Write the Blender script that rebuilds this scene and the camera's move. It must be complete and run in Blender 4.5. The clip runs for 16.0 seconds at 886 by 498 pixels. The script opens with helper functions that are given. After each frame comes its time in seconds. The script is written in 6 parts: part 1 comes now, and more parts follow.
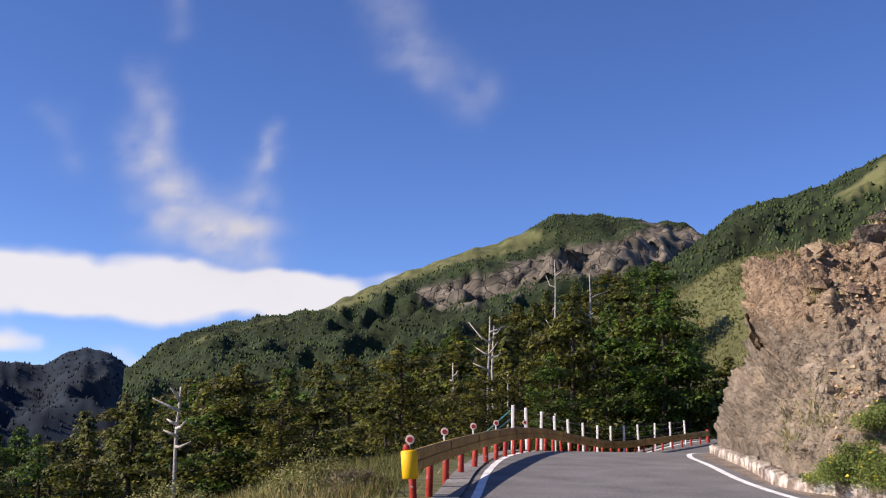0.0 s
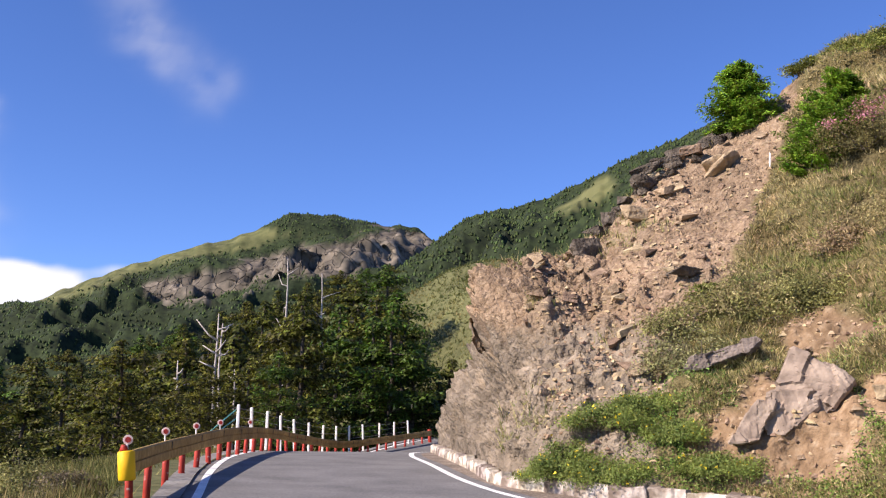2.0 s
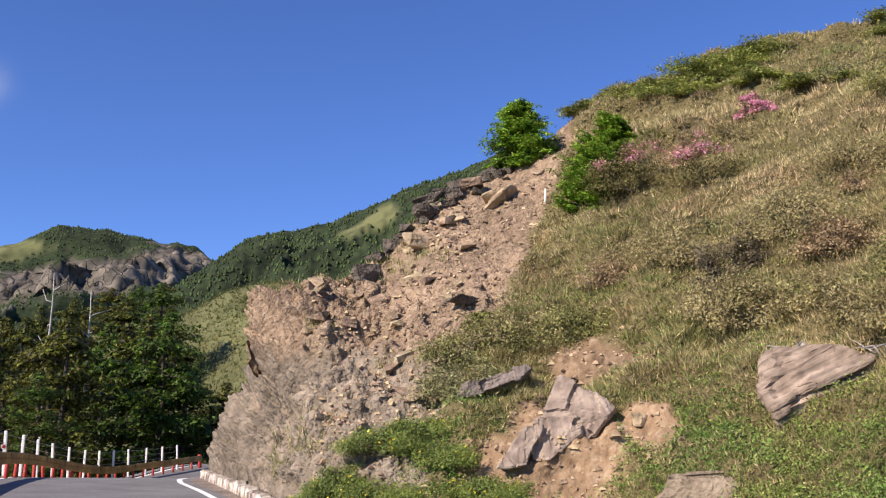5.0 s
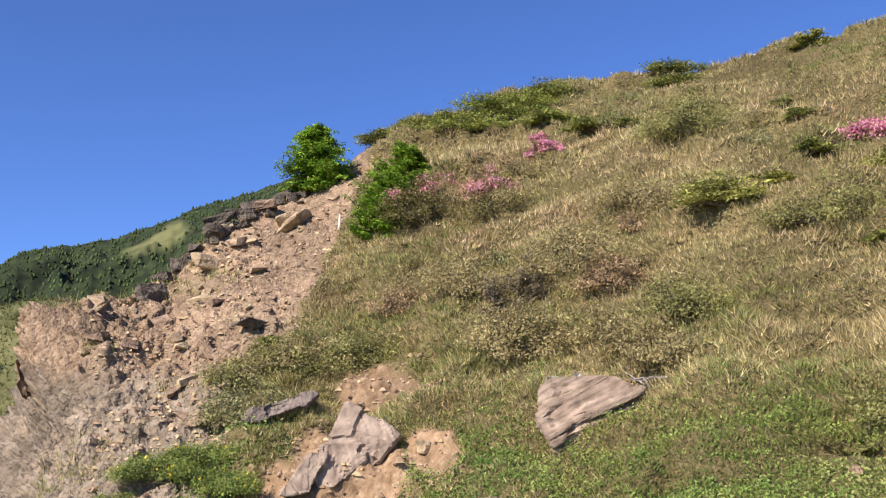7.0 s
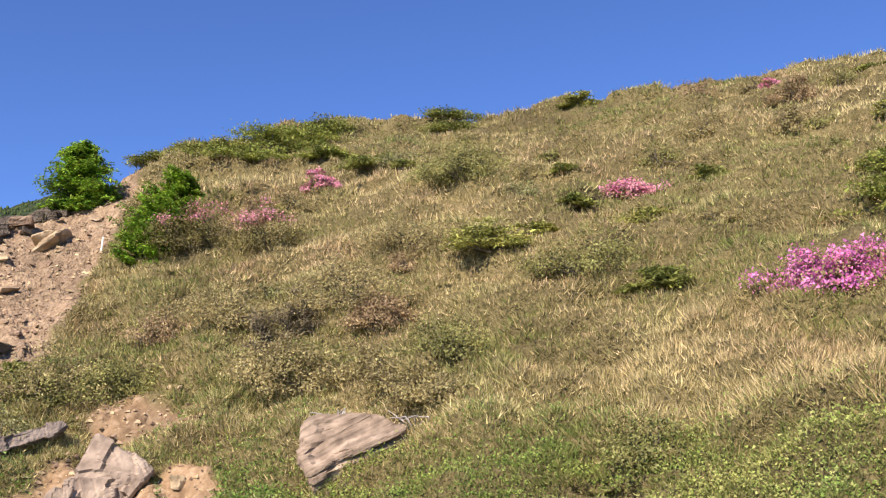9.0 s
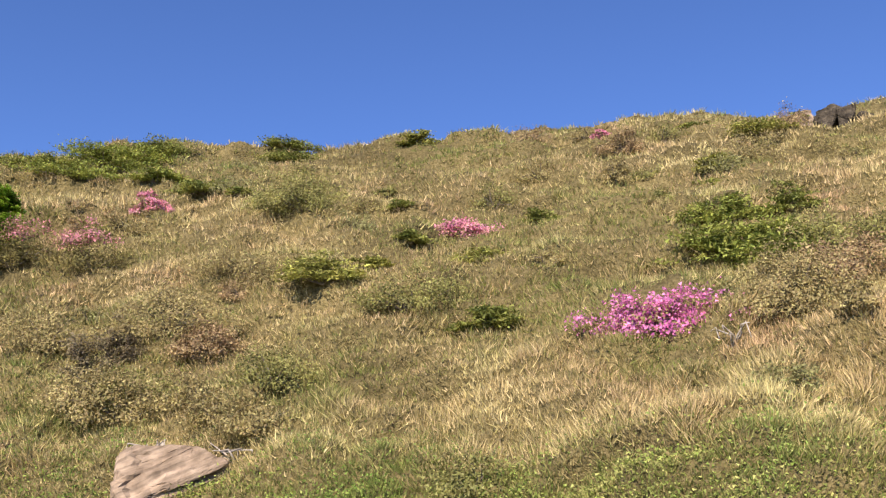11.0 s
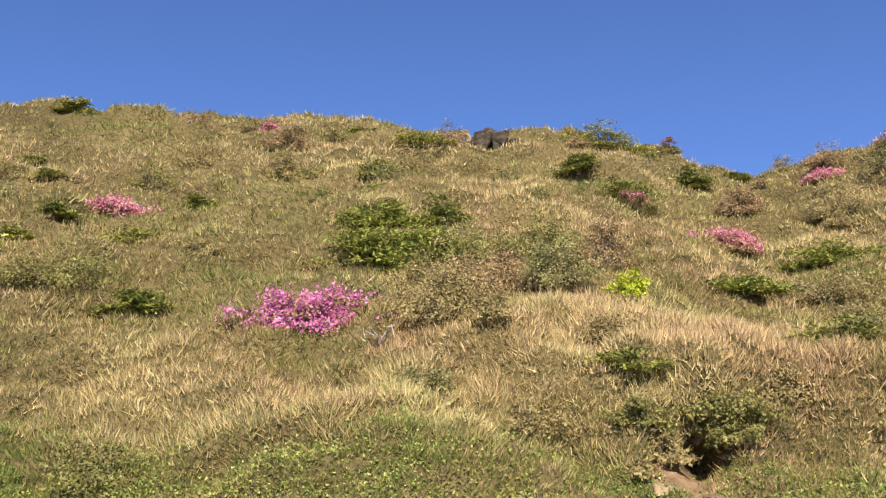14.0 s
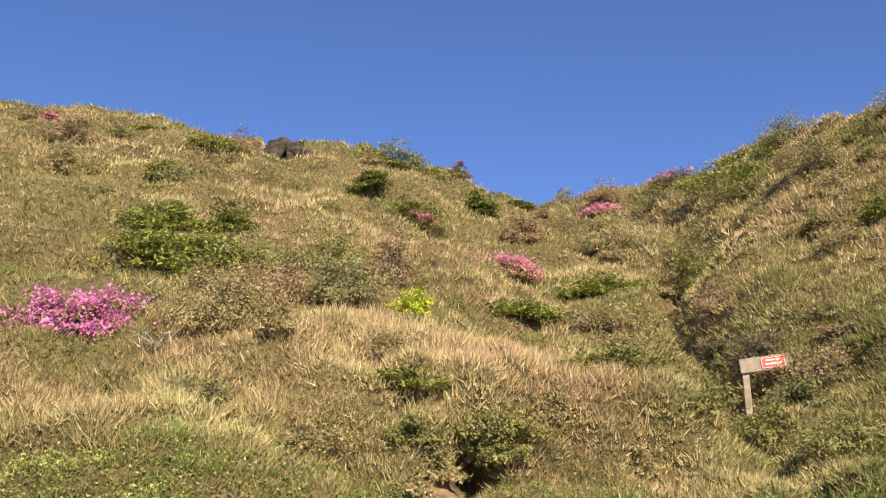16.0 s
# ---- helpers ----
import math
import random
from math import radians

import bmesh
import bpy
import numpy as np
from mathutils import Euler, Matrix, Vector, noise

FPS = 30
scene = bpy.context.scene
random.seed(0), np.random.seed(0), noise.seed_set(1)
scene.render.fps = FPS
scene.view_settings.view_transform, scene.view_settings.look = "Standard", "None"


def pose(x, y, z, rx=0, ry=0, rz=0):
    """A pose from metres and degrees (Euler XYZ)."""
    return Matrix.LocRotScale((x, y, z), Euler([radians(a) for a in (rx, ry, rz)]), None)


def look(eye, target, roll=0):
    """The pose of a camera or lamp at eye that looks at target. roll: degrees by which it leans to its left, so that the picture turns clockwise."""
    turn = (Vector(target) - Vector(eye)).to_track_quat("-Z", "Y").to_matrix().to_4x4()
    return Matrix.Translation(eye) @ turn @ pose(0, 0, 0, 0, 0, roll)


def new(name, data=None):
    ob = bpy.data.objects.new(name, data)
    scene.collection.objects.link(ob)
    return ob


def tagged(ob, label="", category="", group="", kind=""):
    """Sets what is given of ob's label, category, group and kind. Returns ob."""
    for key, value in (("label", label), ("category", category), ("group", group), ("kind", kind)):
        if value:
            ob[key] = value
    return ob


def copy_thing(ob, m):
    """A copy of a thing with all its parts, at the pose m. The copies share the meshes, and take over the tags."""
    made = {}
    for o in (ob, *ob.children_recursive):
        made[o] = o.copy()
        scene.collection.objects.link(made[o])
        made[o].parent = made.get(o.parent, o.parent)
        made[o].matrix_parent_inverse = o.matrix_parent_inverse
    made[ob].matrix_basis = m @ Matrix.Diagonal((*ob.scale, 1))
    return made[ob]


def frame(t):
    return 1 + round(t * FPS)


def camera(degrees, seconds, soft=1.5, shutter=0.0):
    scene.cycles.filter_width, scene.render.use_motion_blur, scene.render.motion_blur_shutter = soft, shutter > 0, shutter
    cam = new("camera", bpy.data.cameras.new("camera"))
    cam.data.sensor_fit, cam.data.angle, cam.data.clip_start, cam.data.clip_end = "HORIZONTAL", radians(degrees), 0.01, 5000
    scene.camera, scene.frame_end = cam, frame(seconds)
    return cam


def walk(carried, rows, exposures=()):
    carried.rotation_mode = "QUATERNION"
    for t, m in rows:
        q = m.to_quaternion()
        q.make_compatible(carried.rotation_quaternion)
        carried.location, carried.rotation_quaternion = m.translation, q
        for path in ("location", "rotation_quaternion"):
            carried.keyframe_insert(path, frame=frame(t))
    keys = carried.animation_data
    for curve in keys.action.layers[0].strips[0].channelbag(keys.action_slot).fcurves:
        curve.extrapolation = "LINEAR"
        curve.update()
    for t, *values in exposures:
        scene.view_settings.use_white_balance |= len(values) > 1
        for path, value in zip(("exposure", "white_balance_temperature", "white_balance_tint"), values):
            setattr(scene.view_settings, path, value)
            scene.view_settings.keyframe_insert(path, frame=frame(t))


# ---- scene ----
cam = camera(46.04, 16.0, soft=1.2)
PATH = [
    (0.0, pose(0, 0, 1.6, 101.00, -0.80, -0.00)),
    (0.5, pose(0, 0, 1.6, 101.04, -0.78, -3.80)),
    (1.0, pose(0, 0, 1.6, 101.16, -0.65, -8.98)),
    (1.5, pose(0, 0, 1.6, 101.28, -0.55, -12.52)),
    (2.0, pose(0, 0, 1.6, 101.16, -0.51, -14.76)),
    (2.5, pose(0, 0, 1.6, 101.05, -0.45, -16.26)),
    (3.0, pose(0, 0, 1.6, 101.34, -0.38, -19.51)),
    (3.5, pose(0, 0, 1.6, 101.48, -0.35, -21.26)),
    (6.0, pose(0, 0, 1.6, 103.51, -0.07, -32.60)),
    (6.5, pose(0, 0, 1.6, 103.82, 0.04, -35.79)),
    (7.0, pose(0, 0, 1.6, 104.01, 0.11, -38.50)),
    (7.5, pose(0, 0, 1.6, 104.35, 0.19, -41.55)),
    (8.0, pose(0, 0, 1.6, 104.96, 0.21, -44.30)),
    (8.5, pose(0, 0, 1.6, 105.45, 0.17, -48.03)),
    (11.0, pose(0, 0, 1.6, 107.82, 0.21, -60.87)),
    (11.5, pose(0, 0, 1.6, 107.95, 0.18, -63.50)),
    (12.0, pose(0, 0, 1.6, 107.95, -0.02, -66.89)),
    (12.5, pose(0, 0, 1.6, 107.80, 0.11, -70.14)),
    (13.0, pose(0, 0, 1.6, 107.44, 0.43, -73.79)),
    (13.5, pose(0, 0, 1.6, 107.35, 0.49, -77.81)),
    (14.0, pose(0, 0, 1.6, 107.37, 0.55, -80.30)),
    (14.5, pose(0, 0, 1.6, 107.37, 0.59, -83.70)),
    (15.0, pose(0, 0, 1.6, 107.50, 0.61, -86.99)),
    (15.5, pose(0, 0, 1.6, 107.93, 0.55, -89.69)),
    (16.0, pose(0, 0, 1.6, 108.03, 0.57, -92.48)),
]
walk(cam, PATH, exposures=((0, 0.5, 6700, 19), (1, 0.76, 6600, 19), (2, 0.82, 6600, 19), (3.5, 0.68, 6500, 18), (6, 0.7, 6500, 17), (7, 0.8, 6500, 16), (8, 0.9, 6600, 16), (11, 0.94, 7000, 15), (13, 0.86, 7100, 14), (16, 0.88, 7600, 14)))

# ---- light ----
SUN_AZ, SUN_EL = -102.0, 34.0
world = bpy.data.worlds.new("world")
scene.world = world
world.use_nodes = True
wt = world.node_tree
sky = wt.nodes.new("ShaderNodeTexSky")
sky.sky_type = "NISHITA"
sky.sun_disc = False
sky.sun_elevation, sky.sun_rotation = radians(SUN_EL), radians(SUN_AZ % 360)
sky.altitude, sky.air_density, sky.dust_density, sky.ozone_density = 3000, 1.0, 0.2, 5.0
deep = wt.nodes.new("ShaderNodeHueSaturation")
deep.inputs["Saturation"].default_value, deep.inputs["Hue"].default_value = 1.12, 0.51
wt.links.new(sky.outputs[0], deep.inputs["Color"])
wt.links.new(deep.outputs[0], wt.nodes["Background"].inputs[0])
wt.nodes["Background"].inputs[1].default_value = 0.12
sun_way = Vector((math.sin(radians(SUN_AZ)) * math.cos(radians(SUN_EL)), math.cos(radians(SUN_AZ)) * math.cos(radians(SUN_EL)), math.sin(radians(SUN_EL))))
sun = new("sun", bpy.data.lights.new("sun", "SUN"))
sun.data.energy, sun.data.angle, sun.data.color = 5.0, radians(0.5), (1.0, 0.9, 0.76)
sun.matrix_world = look(sun_way * 50, (0, 0, 0))

# ---- numpy helpers ----
rng = np.random.default_rng(7)


def lattice(p):
    """Pseudo-random numbers 0..1 on whole-number points."""
    p = p.astype(np.int64)
    h = (p[..., 0] * 374761393 + p[..., 1] * 668265263 + p[..., 2] * 2147483647) & 0x7FFFFFFF
    h = ((h ^ (h >> 13)) * 1274126177) & 0x7FFFFFFF
    return ((h ^ (h >> 16)) & 0xFFFF) / 65535.0


def vnoise(p):
    """Smooth value noise -1..1 at points (..., 3)."""
    i = np.floor(p)
    f = p - i
    f = f * f * (3 - 2 * f)
    out = 0
    for dx in (0, 1):
        for dy in (0, 1):
            for dz in (0, 1):
                w = np.where(dx, f[..., 0], 1 - f[..., 0]) * np.where(dy, f[..., 1], 1 - f[..., 1]) * np.where(dz, f[..., 2], 1 - f[..., 2])
                out = out + w * lattice(i + np.array((dx, dy, dz)))
    return out * 2 - 1


def fbm(p, octaves=4, gain=0.5):
    out, a = 0, 1.0
    for k in range(octaves):
        out = out + a * vnoise(p * 2.0 ** k + 17.3 * k)
        a *= gain
    return out


def cells(p):
    """A random value -1..1 for the irregular block that each point lies in."""
    i = np.floor(p)
    best, val = np.full(p.shape[:-1], 9.0), np.zeros(p.shape[:-1])
    for dx in (-1, 0, 1):
        for dy in (-1, 0, 1):
            for dz in (-1, 0, 1):
                c = i + np.array((dx, dy, dz))
                q = c + np.stack([lattice(c + 11), lattice(c + 37), lattice(c + 73)], -1)
                d = np.linalg.norm(p - q, axis=-1)
                near = d < best
                best, val = np.where(near, d, best), np.where(near, lattice(c + 101), val)
    return val * 2 - 1


def smooth(a, b, x):
    t = np.clip((x - a) / (b - a), 0, 1)
    return t * t * (3 - 2 * t)


def spline(table, u):
    """Catmull-Rom through the rows of table at u = 0, 1, 2 ..."""
    table = np.asarray(table, float)
    n = len(table)
    i = np.clip(np.floor(u).astype(int), 0, n - 2)
    t = (u - i)[..., None]
    p0, p1, p2, p3 = (table[np.clip(i + k, 0, n - 1)] for k in (-1, 0, 1, 2))
    return 0.5 * (2 * p1 + (p2 - p0) * t + (2 * p0 - 5 * p1 + 4 * p2 - p3) * t * t + (3 * p1 - p0 - 3 * p2 + p3) * t ** 3)


def polar(az, el, r):
    """A point at that bearing, height angle and level distance from the viewpoint."""
    a = np.radians(az)
    return np.stack([r * np.sin(a), r * np.cos(a), 1.6 + r * np.tan(np.radians(el))], -1)


# ---- plan: road profile and hillside ----
ROAD_Y = (-60, -20, 0, 15, 24, 32, 38, 45, 52, 60, 80)
ROAD_Z = (-4.0, -1.3, 0.0, 0.98, 1.48, 1.70, 1.58, 1.42, 1.80, 2.42, 3.4)


def road_z(y):
    out = 0
    for k in (-2.4, -1.2, 0, 1.2, 2.4):
        out = out + np.interp(np.asarray(y) + k, ROAD_Y, ROAD_Z)
    return out / 5


FOOT = ((17, 52), (9.6, 36), (7.45, 28), (6.2, 20.5), (5.75, 17.2), (6.5, 15.2), (7.6, 14), (8.5, 12.5), (9, 10), (8.9, 7), (8.6, 4.2), (8.4, 1.8), (8.3, -0.2), (8.2, -1.6), (8.2, -2.8), (8.2, -4), (8.1, -5.5), (8, -8), (8, -14))
RIDGE = ((24, 11, 60), (20, 10.2, 40), (17.6, 9.6, 27), (16.7, 9.5, 22.8), (18.4, 10.5, 23), (22.3, 11.2, 25), (26, 14.6, 27), (31, 17.3, 29), (37.5, 21.2, 30.5), (46, 22.8, 31), (57, 23.3, 30), (68, 24.6, 29), (80, 24.1, 30), (90, 23.2, 32), (97.5, 20.6, 34), (106, 21.2, 31), (114, 23, 26), (124, 24, 24), (140, 24, 22))


def rockiness(u, v):
    """1 on the broken rock of the spur, 0 on the overgrown slope."""
    edge = np.interp(v, (0, 0.12, 0.28, 0.45, 0.7, 1), (5.5, 5.7, 6.2, 6.7, 7.2, 7.6))
    return smooth(edge + 0.25, edge - 0.25, u)


def gully(u, v):
    """1 along the worn gully that climbs past the sign."""
    path = np.interp(v, (0.1, 0.2, 0.36, 0.59, 0.67, 0.8), (15.35, 15.03, 14.76, 14.72, 15.0, 14.96))
    return np.exp(-((u - path) / 0.16) ** 2) * smooth(0.05, 0.5, v) * smooth(0.85, 0.68, v)


def cave(u, v):
    """1 in the two dark hollows under overhanging turf."""
    a = np.exp(-((u - 12.86) / 0.12) ** 2 - ((v - 0.201) / 0.010) ** 2)
    b = np.exp(-((u - 9.88) / 0.2) ** 2 - ((v - 0.122) / 0.009) ** 2)
    return np.maximum(a, 0.7 * b)


def hill_point(u, v):
    u, v = np.broadcast_arrays(np.asarray(u, float), np.asarray(v, float))
    f, rd = spline(FOOT, u), spline(RIDGE, u)
    top = polar(rd[..., 0], rd[..., 1], rd[..., 2])
    zf = road_z(f[..., 1]) + 0.05
    w = np.clip(v, 0, 1)
    p = 0.72 + 0.26 * smooth(4.5, 8.5, u)
    xy = f + (top[..., :2] - f) * v[..., None]
    z = zf + (top[..., 2] - zf) * w ** p
    over = np.maximum(v - 1, 0)
    z = z + (top[..., 2] - zf) * (0.35 * over - 2.2 * over ** 2)
    out = np.concatenate([xy, z[..., None]], -1)
    rock = rockiness(u, v)
    env = smooth(0, 0.06, v)
    n1 = fbm(out * 0.33, 3)
    n2 = fbm(out * np.array((1.1, 1.1, 1.6)), 4, 0.55)
    crag = np.abs(fbm(out * np.array((0.5, 0.5, 0.9)) + 40, 4, 0.55))
    grassy = 0.38 * n1 + 0.3 * n2
    face = smooth(5.6, 4.6, u)
    rocky = (0.22 + 0.16 * face) * (0.42 - crag) + (0.13 + 0.09 * face) * n2
    craggy = np.zeros(rock.shape)
    some = rock > 0.02
    if some.any():
        q = out[some]
        bed = (0.25 * q[..., 0] - 0.3 * q[..., 1] + 0.92 * q[..., 2]) * 2.6 + 0.9 * fbm(q * 0.8 + 13, 3)
        ledge = (bed - np.floor(bed) - 0.5) * smooth(-0.15, 0.35, fbm(q * 0.7 + 29, 2))
        craggy[some] = 0.10 * cells(q * np.array((1.1, 1.1, 1.5))) + 0.09 * cells(q * np.array((2.4, 2.4, 3.4)) + 5) + 0.05 * cells(q * 5.5 + 9) + 0.17 * ledge
    rocky = rocky + craggy * (0.5 + 0.6 * face)
    d = env * (grassy * (1 - rock) + rocky * rock)
    d = d - 1.05 * np.exp(-((v - 0.4) / 0.2) ** 2 - ((u - 2.9) / 1.1) ** 2)
    # terrace edge, two hollows under it, and the worn gully by the sign
    d = d + 0.62 * smooth(0.19, 0.258, v) * smooth(0.36, 0.275, v) * smooth(11.0, 12.2, u) * smooth(14.75, 14.3, u)
    d = d + 0.45 * np.exp(-((u - 15.28) / 0.26) ** 2 - ((v - 0.5) / 0.12) ** 2)
    d = d - 0.25 * np.exp(-((u - 12.78) / 0.3) ** 2 - ((v - 0.185) / 0.024) ** 2)
    d = d - 1.25 * gully(u, v)
    way = f - top[..., :2]
    way = way / np.linalg.norm(way, axis=-1, keepdims=True)
    along = spline(FOOT, np.clip(u + 0.05, 0, 18)) - spline(FOOT, np.clip(u - 0.05, 0, 18))
    aside = np.stack([along[..., 1], -along[..., 0]], -1)
    aside = aside / np.linalg.norm(aside, axis=-1, keepdims=True)
    part_face = smooth(5.4, 3.8, u)[..., None]
    way = way * (1 - part_face) + aside * part_face
    out[..., :2] += way * (d * 0.75 - 0.95 * cave(u, v))[..., None]
    out[..., 2] += d * 0.6 - 0.46 * np.exp(-((u - 12.18) / 0.32) ** 2) * smooth(0.8, 0.9, v)
    return out


# ---- materials ----
def material(name, stops, scale=6.0, rough=0.85, bump=0.25, wide=0.6, wide_mix=0.4, vary="", spread=0.25, metallic=0.0, spec=0.25, thin=0.0, detail=8.0, bump_scale=None):
    """A surface from a colour ramp over fine noise, toned by wide noise; vary: 'island' or 'object' for a tone of its own each."""
    m = bpy.data.materials.new(name)
    m.use_nodes = True
    nt = m.node_tree
    bs = nt.nodes["Principled BSDF"]
    co = nt.nodes.new("ShaderNodeTexCoord")

    def noise_node(sc, det):
        n = nt.nodes.new("ShaderNodeTexNoise")
        n.inputs["Scale"].default_value, n.inputs["Detail"].default_value = sc, det
        nt.links.new(co.outputs["Object"], n.inputs["Vector"])
        return n

    fine = noise_node(scale, detail)
    ramp = nt.nodes.new("ShaderNodeValToRGB")
    while len(ramp.color_ramp.elements) < len(stops):
        ramp.color_ramp.elements.new(0.5)
    for e, (pos, c) in zip(ramp.color_ramp.elements, stops):
        e.position, e.color = pos, (*c, 1)
    nt.links.new(fine.outputs["Fac"], ramp.inputs["Fac"])
    big = noise_node(wide, 3.0)
    rng_node = nt.nodes.new("ShaderNodeMapRange")
    rng_node.inputs["From Min"].default_value, rng_node.inputs["From Max"].default_value = 0.3, 0.7
    rng_node.inputs["To Min"].default_value, rng_node.inputs["To Max"].default_value = 1 - wide_mix, 1 + wide_mix
    nt.links.new(big.outputs["Fac"], rng_node.inputs["Value"])
    hsv = nt.nodes.new("ShaderNodeHueSaturation")
    nt.links.new(ramp.outputs["Color"], hsv.inputs["Color"])
    value = rng_node.outputs["Result"]
    if vary:
        if vary == "island":
            src = nt.nodes.new("ShaderNodeNewGeometry").outputs["Random Per Island"]
        else:
            src = nt.nodes.new("ShaderNodeObjectInfo").outputs["Random"]
        vr = nt.nodes.new("ShaderNodeMapRange")
        vr.inputs["To Min"].default_value, vr.inputs["To Max"].default_value = 1 - spread, 1 + spread
        nt.links.new(src, vr.inputs["Value"])
        mul = nt.nodes.new("ShaderNodeMath")
        mul.operation = "MULTIPLY"
        nt.links.new(value, mul.inputs[0])
        nt.links.new(vr.outputs["Result"], mul.inputs[1])
        value = mul.outputs[0]
        hr = nt.nodes.new("ShaderNodeMapRange")
        hr.inputs["To Min"].default_value, hr.inputs["To Max"].default_value = 0.5 - 0.06 * spread, 0.5 + 0.06 * spread
        nt.links.new(src, hr.inputs["Value"])
        nt.links.new(hr.outputs["Result"], hsv.inputs["Hue"])
    nt.links.new(value, hsv.inputs["Value"])
    nt.links.new(hsv.outputs["Color"], bs.inputs["Base Color"])
    bs.inputs["Roughness"].default_value, bs.inputs["Metallic"].default_value = rough, metallic
    bs.inputs["Specular IOR Level"].default_value = spec
    if bump:
        bn = noise_node(bump_scale or scale * 1.7, 8.0)
        bp = nt.nodes.new("ShaderNodeBump")
        bp.inputs["Strength"].default_value, bp.inputs["Distance"].default_value = min(1, bump * 2), bump * 0.3
        nt.links.new(bn.outputs["Fac"], bp.inputs["Height"])
        nt.links.new(bp.outputs["Normal"], bs.inputs["Normal"])
    if thin:
        tr = nt.nodes.new("ShaderNodeBsdfTranslucent")
        nt.links.new(hsv.outputs["Color"], tr.inputs["Color"])
        mx = nt.nodes.new("ShaderNodeMixShader")
        mx.inputs[0].default_value = thin
        nt.links.new(bs.outputs[0], mx.inputs[1])
        nt.links.new(tr.outputs[0], mx.inputs[2])
        nt.links.new(mx.outputs[0], nt.nodes["Material Output"].inputs["Surface"])
    return m


def blended(name, a, b, attribute):
    """Material a where the mesh's attribute is 0, b where it is 1, with both node trees taken over."""
    m = a.copy()
    m.name = name
    nt = m.node_tree
    out = nt.nodes["Material Output"]
    first = out.inputs["Surface"].links[0].from_socket
    made = {}
    for n in b.node_tree.nodes:
        if n.bl_idname == "ShaderNodeOutputMaterial":
            continue
        k = nt.nodes.new(n.bl_idname)
        made[n.name] = k
        for i, s in enumerate(n.inputs):
            if s.type in {"VALUE", "RGBA", "VECTOR"}:
                k.inputs[i].default_value = s.default_value
        if n.bl_idname in ("ShaderNodeMath", "ShaderNodeVectorMath"):
            k.operation = n.operation
        if n.bl_idname == "ShaderNodeAttribute":
            k.attribute_name = n.attribute_name
        if n.bl_idname == "ShaderNodeTexVoronoi":
            k.feature = n.feature
        if n.bl_idname == "ShaderNodeValToRGB":
            while len(k.color_ramp.elements) < len(n.color_ramp.elements):
                k.color_ramp.elements.new(0.5)
            for e, f in zip(k.color_ramp.elements, n.color_ramp.elements):
                e.position, e.color = f.position, f.color
    last = None
    for ln in b.node_tree.links:
        if ln.to_node.bl_idname == "ShaderNodeOutputMaterial":
            last = (ln.from_node.name, list(ln.from_node.outputs).index(ln.from_socket))
            continue
        nt.links.new(made[ln.from_node.name].outputs[list(ln.from_node.outputs).index(ln.from_socket)],
                     made[ln.to_node.name].inputs[list(ln.to_node.inputs).index(ln.to_socket)])
    at = nt.nodes.new("ShaderNodeAttribute")
    at.attribute_name = attribute
    mx = nt.nodes.new("ShaderNodeMixShader")
    nt.links.new(at.outputs["Fac"], mx.inputs[0])
    nt.links.new(first, mx.inputs[1])
    nt.links.new(made[last[0]].outputs[last[1]], mx.inputs[2])
    nt.links.new(mx.outputs[0], out.inputs["Surface"])
    return m


ASPHALT = material("asphalt", ((0.3, (0.11, 0.108, 0.106)), (0.7, (0.2, 0.196, 0.19))), 28, 0.9, 0.08, 0.9, 0.22)
CONCRETE = material("concrete", ((0.3, (0.14, 0.135, 0.125)), (0.7, (0.26, 0.25, 0.235))), 14, 0.9, 0.08, 1.5, 0.3)
GRIT = material("road_edge_grit", ((0.35, (0.13, 0.10, 0.08)), (0.65, (0.27, 0.22, 0.17))), 18, 0.95, 0.12, 1.2, 0.3)
LINE_PAINT = material("road_line_paint", ((0.35, (0.62, 0.62, 0.6)), (0.5, (0.8, 0.8, 0.78))), 12, 0.7, 0.03, 2.0, 0.12)
KERB_PAINT = material("worn_white_kerb", ((0.42, (0.22, 0.175, 0.135)), (0.54, (0.36, 0.31, 0.26)), (0.68, (0.56, 0.5, 0.44))), 5, 0.85, 0.25, 1.3, 0.3, "object", 0.3)
ROCK = material("spur_rock", ((0.25, (0.115, 0.093, 0.066)), (0.45, (0.195, 0.158, 0.115)), (0.62, (0.27, 0.22, 0.162)), (0.8, (0.345, 0.285, 0.215))), 2.6, 0.92, 0.5, 0.35, 0.28, bump_scale=9)
STONE = material("loose_stone", ((0.3, (0.2, 0.143, 0.09)), (0.55, (0.33, 0.245, 0.158)), (0.75, (0.45, 0.35, 0.235))), 4.0, 0.9, 0.3, 0.9, 0.25, "object", 0.3, bump_scale=12)
SOIL = material("hill_undergrowth", ((0.3, (0.09, 0.074, 0.03)), (0.5, (0.175, 0.143, 0.062)), (0.7, (0.25, 0.205, 0.098))), 14.0, 0.95, 0.5, 0.4, 0.3)
EARTH = material("bare_earth", ((0.3, (0.15, 0.095, 0.052)), (0.55, (0.24, 0.162, 0.095)), (0.75, (0.33, 0.25, 0.165))), 6.0, 0.95, 0.35, 0.6, 0.25)
SCREE = material("scree_earth", ((0.3, (0.175, 0.12, 0.077)), (0.5, (0.28, 0.2, 0.13)), (0.7, (0.38, 0.285, 0.19))), 7.0, 0.95, 0.45, 0.5, 0.25, bump_scale=16)
